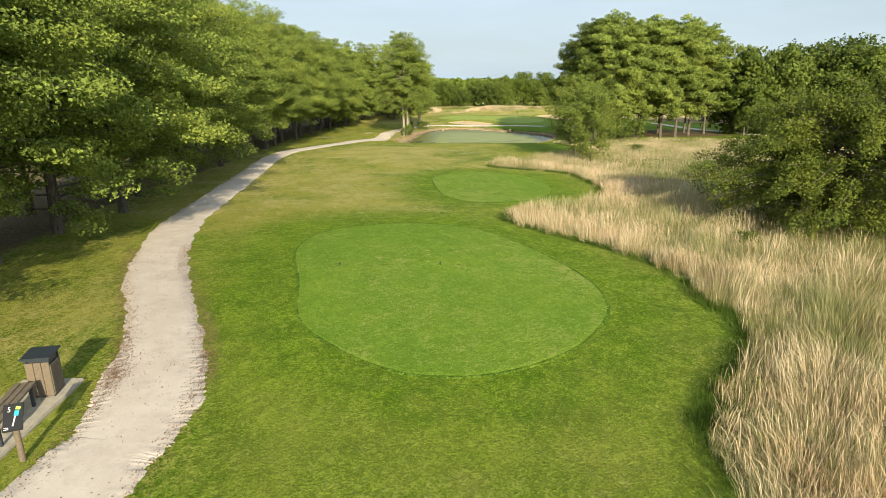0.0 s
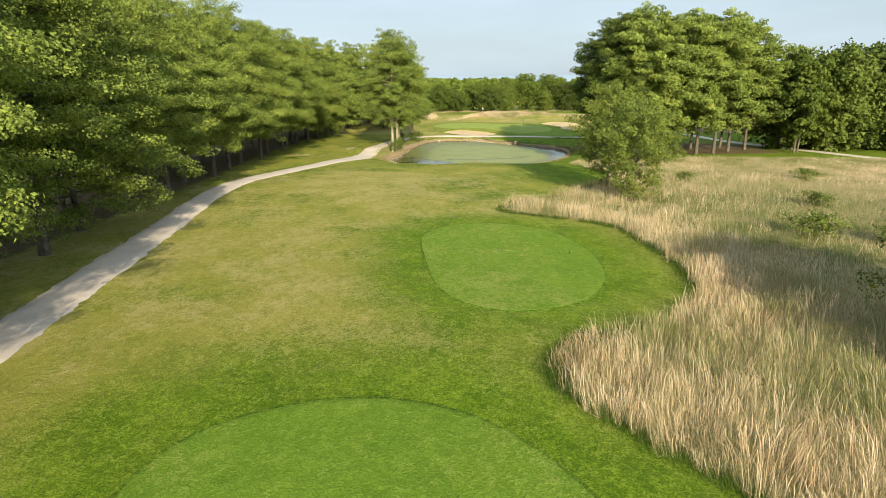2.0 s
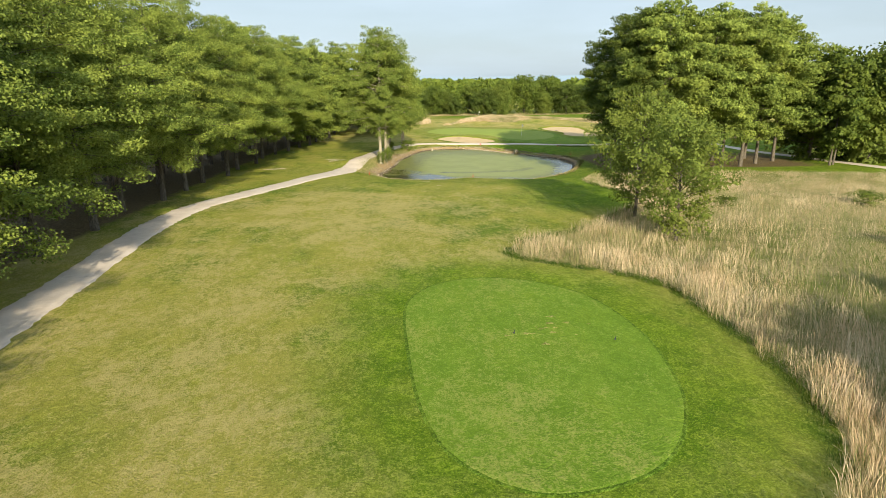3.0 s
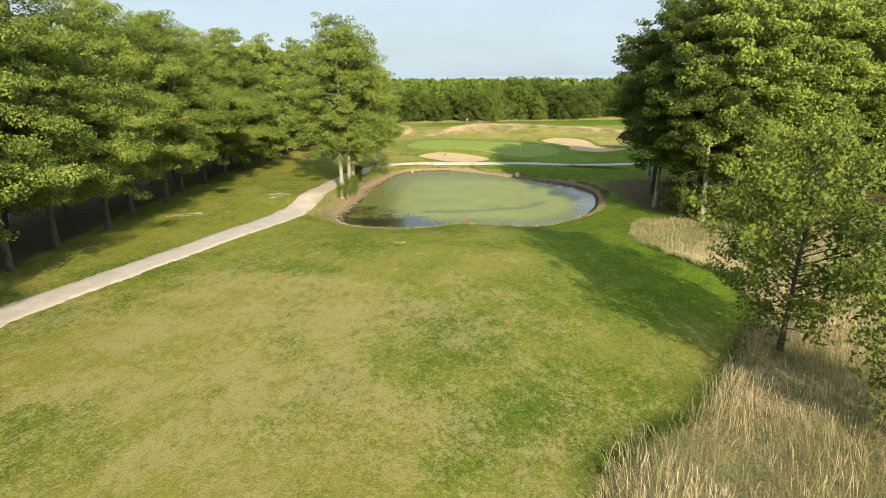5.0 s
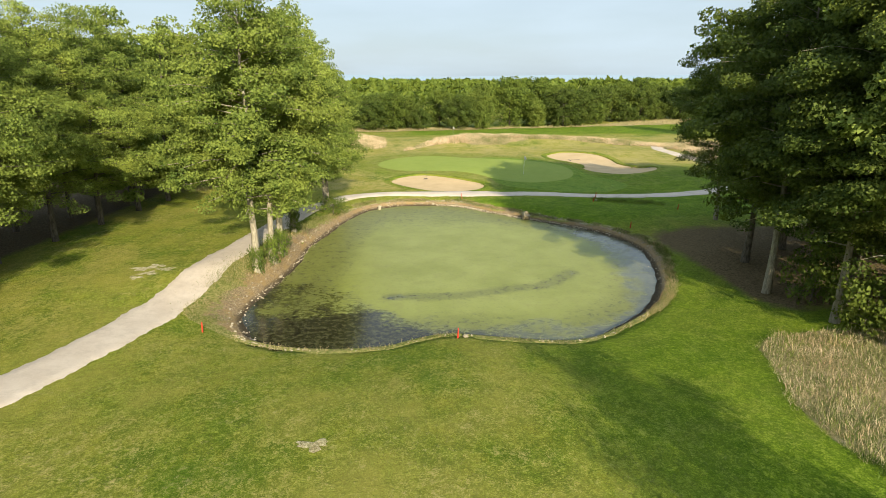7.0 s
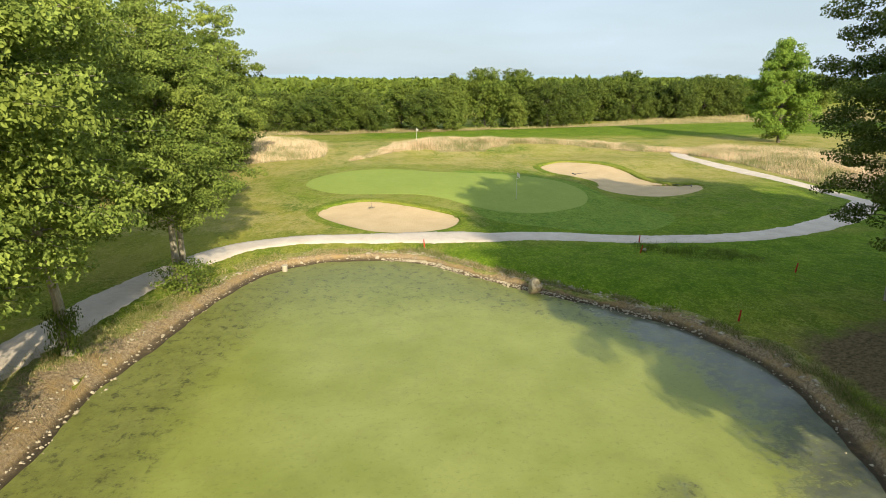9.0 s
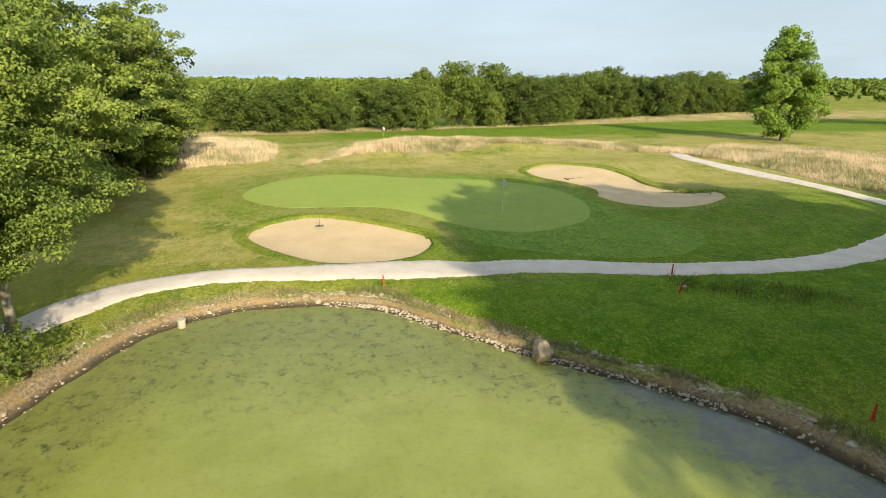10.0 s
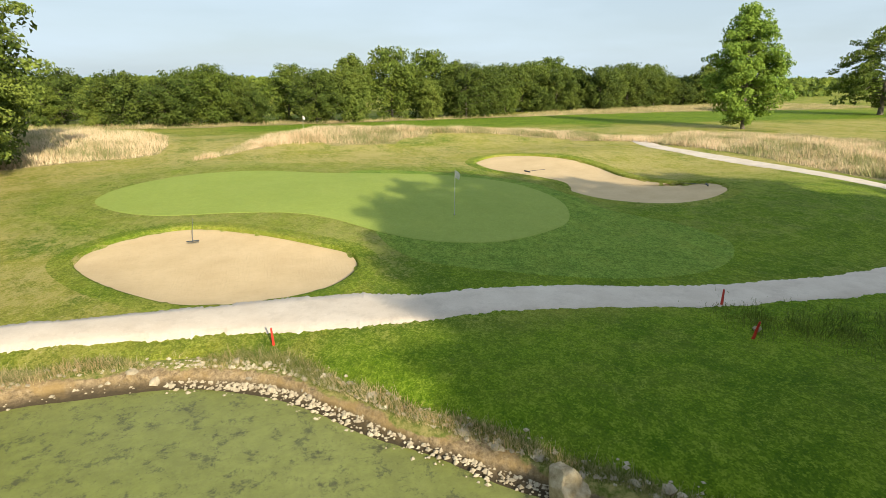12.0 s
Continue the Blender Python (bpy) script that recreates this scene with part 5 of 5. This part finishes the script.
# ---- bench corner ----
def bench_corner():
    gz = float(ground(-8.2, 10.2)) + 0.02

    def slab(bm):
        box(bm, -0.75, 0.55, -1.6, 1.3, -0.12, 0.05, 0.02)
    s = new("concrete_slab", one("concrete_slab", slab, M_CONCRETE))
    s.matrix_world = pose(-8.05, 10.0, gz, 0, 0, 4)
    tagged(s, "pale concrete slab set in grass under bench and bin", "slab")

    t = thing("litter_bin", -7.98, 10.72, gz + 0.05, 11, "square slatted wooden litter bin with dark sloping lid", "bin")
    w = 0.30
    t.scale = (0.76, 0.76, 0.97)
    body = one("inner_body", lambda bm: box(bm, -w + 0.03, w - 0.03, -w + 0.03, w - 0.03, 0.05, 0.86, 0.01), M_METAL)
    part("inner_body", body, t)
    for side in range(4):
        m = pose(0, 0, 0, 0, 0, side * 90)
        for i in range(3):
            x0 = -w + 0.01 + i * 0.195
            part("slat", one("slat", lambda bm: box(bm, x0, x0 + 0.185, -w - 0.012, -w + 0.016, 0.03, 0.80 if side != 1 else 0.72, 0.006, m), M_WOOD), t)
    for sx in (-1, 1):
        for sy in (-1, 1):
            part("corner_post", one("corner_post", lambda bm: box(bm, sx * 0.27 - 0.025, sx * 0.27 + 0.025, sy * 0.27 - 0.025, sy * 0.27 + 0.025, 0.0, 0.9, 0.004), M_METAL), t)
    part("lid", one("lid", lambda bm: box(bm, -0.37, 0.37, -0.36, 0.36, 0.90, 0.95, 0.012, pose(0, 0, 0, 2, 0, 0)), M_METAL), t, "dark grey flat metal lid")

    b = thing("bench", -7.88, 9.45, gz + 0.05, 13, "backless weathered grey wooden bench on a concrete slab", "bench")
    for i in range(3):
        part("seat_plank", one("seat_plank", lambda bm: box(bm, -0.19 + i * 0.13, -0.19 + i * 0.13 + 0.118, -0.85, 0.85, 0.42, 0.47, 0.01), M_WOOD), b)
    for yy in (-0.68, 0.68):
        for xx in (-0.14, 0.14):
            part("leg", one("leg", lambda bm: box(bm, xx - 0.03, xx + 0.03, yy - 0.03, yy + 0.03, 0.0, 0.42, 0.006), M_METAL), b)
        part("rail", one("rail", lambda bm: box(bm, -0.18, 0.18, yy - 0.025, yy + 0.025, 0.37, 0.42, 0.005), M_METAL), b)

    sx, sy = -7.0, 8.5
    p = thing("hole_sign", sx, sy, float(ground(sx, sy)), 22, "wooden post with tilted black hole map sign", "sign")
    p.scale = (0.68, 0.68, 0.95)
    part("post", one("post", lambda bm: rod(bm, (0, 0, -0.1), (0, 0, 0.84), 0.075, 0.07, 14), M_WOOD), p)
    tilt = pose(0, 0, 0.90, 38, 0, 0)
    panel = part("panel", one("panel", lambda bm: box(bm, -0.22, 0.22, -0.30, 0.30, -0.012, 0.012, 0.01, tilt), M_BLACK), p, "black printed map panel")
    digit = bpy.data.curves.new("digit", "FONT")
    digit.body, digit.size, digit.extrude = "5", 0.16, 0.001
    d = new("digit", digit)
    dg = bpy.context.evaluated_depsgraph_get()
    me = bpy.data.meshes.new_from_object(d.evaluated_get(dg))
    bpy.data.objects.remove(d)
    me.materials.append(M_WHITE)
    me.transform(tilt @ pose(-0.13, 0.12, 0.0145))
    part("digit", me, panel, "white printed hole number")
    part("map_fairway", one("map_fairway", lambda bm: box(bm, -0.015, 0.015, -0.20, 0.04, 0.0125, 0.0145, 0, tilt @ pose(0.04, 0, 0, 0, 0, -12)), M_WHITE), panel, "pale printed line")
    part("map_water", one("map_water", lambda bm: box(bm, -0.05, 0.05, 0.0, 0.11, 0.0125, 0.015, 0.004, tilt @ pose(0.06, 0.02, 0, 0, 0, -12)), M_CYAN), panel, "cyan printed pond")
    part("map_green", one("map_green", lambda bm: box(bm, -0.055, 0.05, 0.13, 0.20, 0.0125, 0.015, 0.004, tilt @ pose(0.07, 0.02, 0, 0, 0, -12)), M_LIME), panel, "pale green printed shape")
    for i in range(2):
        part("text_bar", one("text_bar", lambda bm: box(bm, -0.19, -0.09, -0.26 + 0.035 * i, -0.245 + 0.035 * i, 0.0125, 0.0145, 0, tilt), M_WHITE), panel)


bench_corner()


# ---- stones ----
def rock_mesh(name, seed, mat, sub=2, squash=0.7):
    rng = random.Random(seed)
    bm = bmesh.new()
    bmesh.ops.create_icosphere(bm, subdivisions=sub, radius=1.0)
    o = Vector((rng.uniform(0, 50), rng.uniform(0, 50), 0))
    for v in bm.verts:
        v.co *= 1 + 0.45 * noise.noise(v.co * 1.1 + o) + 0.16 * noise.noise(v.co * 2.6 + o) + 0.05 * noise.noise(v.co * 7 + o)
    for _ in range(9):
        cut = Vector((rng.gauss(0, 1), rng.gauss(0, 1), rng.gauss(0, 0.8))).normalized()
        keep = rng.uniform(0.55, 0.8)
        for v in bm.verts:
            over = v.co.dot(cut) - keep
            if over > 0:
                v.co -= cut * over * 0.92
    for v in bm.verts:
        v.co.z *= squash
    return bm_mesh(name, bm, mat)


boulder = new("boulder", rock_mesh("boulder", 3, M_BOULDER, 4, 0.95))
boulder.matrix_world = pose(13.5, 113.95, 0.18, 12, -10, 30) @ Matrix.Diagonal((0.52, 0.42, 0.52, 1))
tagged(boulder, "tan lichened boulder at the water's edge", "boulder")
stump = thing("outlet_post", 0.6, 118.9, -0.15, 15, "short pale concrete outlet pipe standing in shallow water", "pipe")
part("shaft", one("shaft", lambda bm: rod(bm, (0, 0, 0), (0, 0, 0.44), 0.16, 0.15, 16), M_CONCRETE), stump)
part("rim", one("rim", lambda bm: rod(bm, (0, 0, 0.44), (0, 0, 0.49), 0.18, 0.175, 16), M_CONCRETE), stump)
PEBBLES = [rock_mesh("stone", 40 + i, M_STONE, 1, 0.65) for i in range(5)]


def bank_stone(x, y, r, up=0.0):
    ob = new("stone", PEBBLES[random.randrange(5)])
    d = float(signed(POND, np.array([x]), np.array([y]))[0])
    z = float(ground(x, y)) + 0.05 if d > 0.3 else 0.10 + 0.3 * d
    ob.matrix_world = pose(x, y, z + up, random.uniform(-20, 20), random.uniform(-20, 20), random.uniform(0, 360)) @ Matrix.Diagonal((r, r * random.uniform(0.7, 1), r, 1))
    tagged(ob, "pale rounded stone on the muddy pond bank", "stone", "stones on the pond bank")


shore = offset_ring(POND, 0.35)
for i in range(300):
    k = random.randrange(len(shore))
    x, y = shore[k] + np.array([random.uniform(-0.35, 0.35), random.uniform(-0.35, 0.35)])
    if y < 108 and random.random() < 0.92:
        continue
    bank_stone(x, y, random.choice((0.05, 0.07, 0.07, 0.09, 0.12, 0.17)))


def crumbs():
    """Dead leaves and dark grit along the gravel edges."""
    rng = np.random.default_rng(5)
    line = open_curve([(-5.4, 4), (-5.8, 10.4), (-6.4, 12.6), (-7.6, 15.2), (-10.0, 19.7), (-11.6, 24), (-12.8, 29), (-14.2, 38), (-15.6, 48)], 60)
    t = np.gradient(line, axis=0)
    nrm = np.column_stack([t[:, 1], -t[:, 0]]) / np.linalg.norm(t, axis=1)[:, None]
    k = rng.integers(0, len(line) * 3 // 5, 9000)
    side = rng.choice((-1, 1), len(k)) * np.where(rng.random(len(k)) < 0.93, rng.normal(0.98, 0.10, len(k)), rng.uniform(0, 1, len(k)))
    p = line[k] + nrm[k] * side[:, None] + rng.normal(0, 0.12, (len(k), 2))
    c = np.column_stack([p, ground(p[:, 0], p[:, 1]) + 0.065, np.full(len(k), 0.01), np.zeros((len(k), 2))])
    me = leaf_mesh("path_litter", c, 0, 0.034, M_LITTER, rng, 0.3, 6.0)
    tagged(new("path_litter", me), "brown dead leaves and grit along the path", "litter", kind="stuff")


crumbs()


def ditch_weeds():
    """Rank green weeds in the damp ditch that runs from the pond's corner."""
    rng = np.random.default_rng(33)
    u = rng.random(4500)
    p = np.column_stack([21.2 + 5.0 * u + rng.normal(0, 0.5, 4500), 118.4 - 3.0 * u + rng.normal(0, 0.9, 4500)])
    tagged(new("ditch_weeds", stems("ditch_weeds", p, 0.30 * (0.7 + 0.4 * wobble(p[:, 0], p[:, 1], 0.8, 1.0)), 0.022, M_BLADE, rng, 0.5)), "rank green weeds in a damp ditch by the path", "weeds", kind="stuff")


ditch_weeds()


def bank_gravel():
    """Small pale stones washed together along the waterline."""
    rng = np.random.default_rng(44)
    n = 17000
    k = rng.integers(0, len(POND), n)
    k = k[((POND[k, 1] > 101) & (rng.random(len(k)) < 0.09 + 0.75 * ((POND[k, 0] > 6) & (POND[k, 1] > 110)))) | ((POND[k, 0] < -3) & (rng.random(len(k)) < 0.12)) | (rng.random(len(k)) < 0.035)]
    n = len(k)
    p = POND[k] + (offset_ring(POND, 1.0) - POND)[k] * rng.normal(0.20, 0.17, n)[:, None] + rng.normal(0, 0.15, (n, 2))
    d = signed(POND, p[:, 0], p[:, 1])
    z = np.where(d > 0.35, ground(p[:, 0], p[:, 1]) + 0.05, 0.06 + 0.2 * d)
    r = rng.choice((0.02, 0.025, 0.035, 0.045, 0.07), n)[:, None] * rng.uniform(0.7, 1.3, (n, 6))
    unit = np.array([(1, 0, 0), (-1, 0, 0), (0, 1, 0), (0, -1, 0), (0, 0, 0.7), (0, 0, -0.7)], float)
    a = rng.uniform(0, 6.28, n)
    rot = np.stack([np.cos(a), -np.sin(a), np.sin(a), np.cos(a)], 1).reshape(-1, 2, 2)
    v = unit[None] * r[:, :, None]
    v[:, :, :2] = np.einsum("nij,nkj->nki", rot, v[:, :, :2])
    v = v + np.column_stack([p, z])[:, None, :]
    f = np.array([(0, 2, 4), (2, 1, 4), (1, 3, 4), (3, 0, 4), (2, 0, 5), (1, 2, 5), (3, 1, 5), (0, 3, 5)])
    faces = (f[None] + 6 * np.arange(n)[:, None, None]).reshape(-1, 3)
    tagged(new("bank_gravel", fast_mesh("bank_gravel", v.reshape(-1, 3), faces, M_STONE)), "small pale stones along the waterline", "stones", kind="stuff")


bank_gravel()


def bank_grass():
    """Longer uncut grass that hangs over the top of the pond bank."""
    rng = np.random.default_rng(15)
    k = rng.integers(0, len(POND), 90000)
    out = offset_ring(POND, 1.0) - POND
    wide = bank_width(POND)
    far_out = rng.normal(1.25, 0.42, len(k)) * wide[k] + 0.15
    nxt = (k + 1) % len(POND)
    base = POND[k] + (POND[nxt] - POND[k]) * rng.random((len(k), 1))
    p = base + out[k] * far_out[:, None]
    south = (p[:, 1] < 91.5) & (rng.random(len(p)) < 0.92)
    p = p[(far_out > 0.28) & ~south & (wobble(p[:, 0], p[:, 1], 1.6, 4.0) > -0.35)]
    half = len(p) // 2
    tagged(new("bank_grass", stems("bank_grass", p[:half], 0.26, 0.018, M_BLADE, rng, 0.6)), "rough green grass along the top of the pond bank", "grass", kind="stuff")
    tagged(new("bank_grass", stems("bank_grass", p[half:], 0.30, 0.016, M_STRAW, rng, 0.6)), "dry tan grass along the top of the pond bank", "grass", kind="stuff")


bank_grass()


white = new("drain_stone", rock_mesh("drain_stone", 77, M_STONE, 3, 0.7))
white.matrix_world = pose(21.0, 117.6, float(ground(21.0, 117.6)) + 0.12, 5, 8, 20) @ Matrix.Diagonal((0.16, 0.12, 0.13, 1))
tagged(white, "pale grey drain stone beside a damp ditch", "stone")
for k in range(30):
    j = int(len(POND) * random.uniform(0.47, 0.62))
    x, y = (offset_ring(POND, random.uniform(0.2, 0.55)))[j]
    bank_stone(float(x), float(y), random.uniform(0.08, 0.2), -0.03)


# ---- distance ----
def distant_woods():
    """Far hedges and woods as crowded crowns in ranks across the plain."""
    rng = np.random.default_rng(11)
    c = []
    for y0, x0, x1, h in ((330, -260, 420, 6), (430, -350, 500, 6.5), (620, -500, 700, 7.5), (900, -800, 1100, 9), (1500, -1300, 1700, 12)):
        n = int((x1 - x0) / (h * 0.7))
        for _ in range(n):
            px, py, r = rng.uniform(x0, x1), y0 + rng.normal(0, h), h * rng.uniform(0.35, 0.6)
            if 18 + 0.02 * y0 < px * 200 / y0 < 26:
                continue
            zc = float(ground(px, py)) + h * rng.uniform(0.3, 0.7)
            for _ in range(30):
                c.append([px + rng.normal(0, r * 0.8), py + rng.normal(0, r * 0.6), max(0.3, zc + rng.normal(0, r * 0.45)), r * 0.35, 0, -0.6])
    c = np.array(c)
    me = leaf_mesh("distant_woods", c, 0, 1.0, M_LEAF_DARK, rng, 0.8)
    co = np.zeros(len(me.vertices) * 3, np.float32)
    me.vertices.foreach_get("co", co)
    co = co.reshape(-1, 4, 3)
    mid = co.mean(1, keepdims=True)
    me.vertices.foreach_set("co", (mid + (co - mid) * (mid[:, :, 1:2] / 330.0) * 3.2).ravel())
    tagged(new("distant_woods", me), "far green woods and hedges across the plain", "woods", kind="stuff")


distant_woods()


def ridge():
    xs = np.linspace(-4200, 4200, 160)
    top = 40 + 9 * wobble(xs, xs * 0, 900, 1.0) + 4 * wobble(xs, xs * 0, 260, 2.0)
    v = np.vstack([np.column_stack([xs, np.full(160, 4000.0), np.full(160, -60.0)]), np.column_stack([xs, np.full(160, 4000.0), top]), np.column_stack([xs, np.full(160, 4390.0), np.full(160, -60.0)])])
    k = np.arange(159)
    q = np.vstack([np.column_stack([k, k + 1, k + 161, k + 160]), np.column_stack([k + 160, k + 161, k + 321, k + 320])])
    # distance haze is painted: near-black hills with an even blue glow
    n = Nodes("hills_haze_glow", 1.0, 0.0)
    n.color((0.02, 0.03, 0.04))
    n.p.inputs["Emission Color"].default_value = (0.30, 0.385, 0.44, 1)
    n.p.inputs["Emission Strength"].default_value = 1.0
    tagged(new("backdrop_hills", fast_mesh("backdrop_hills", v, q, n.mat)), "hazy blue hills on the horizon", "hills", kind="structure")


ridge()
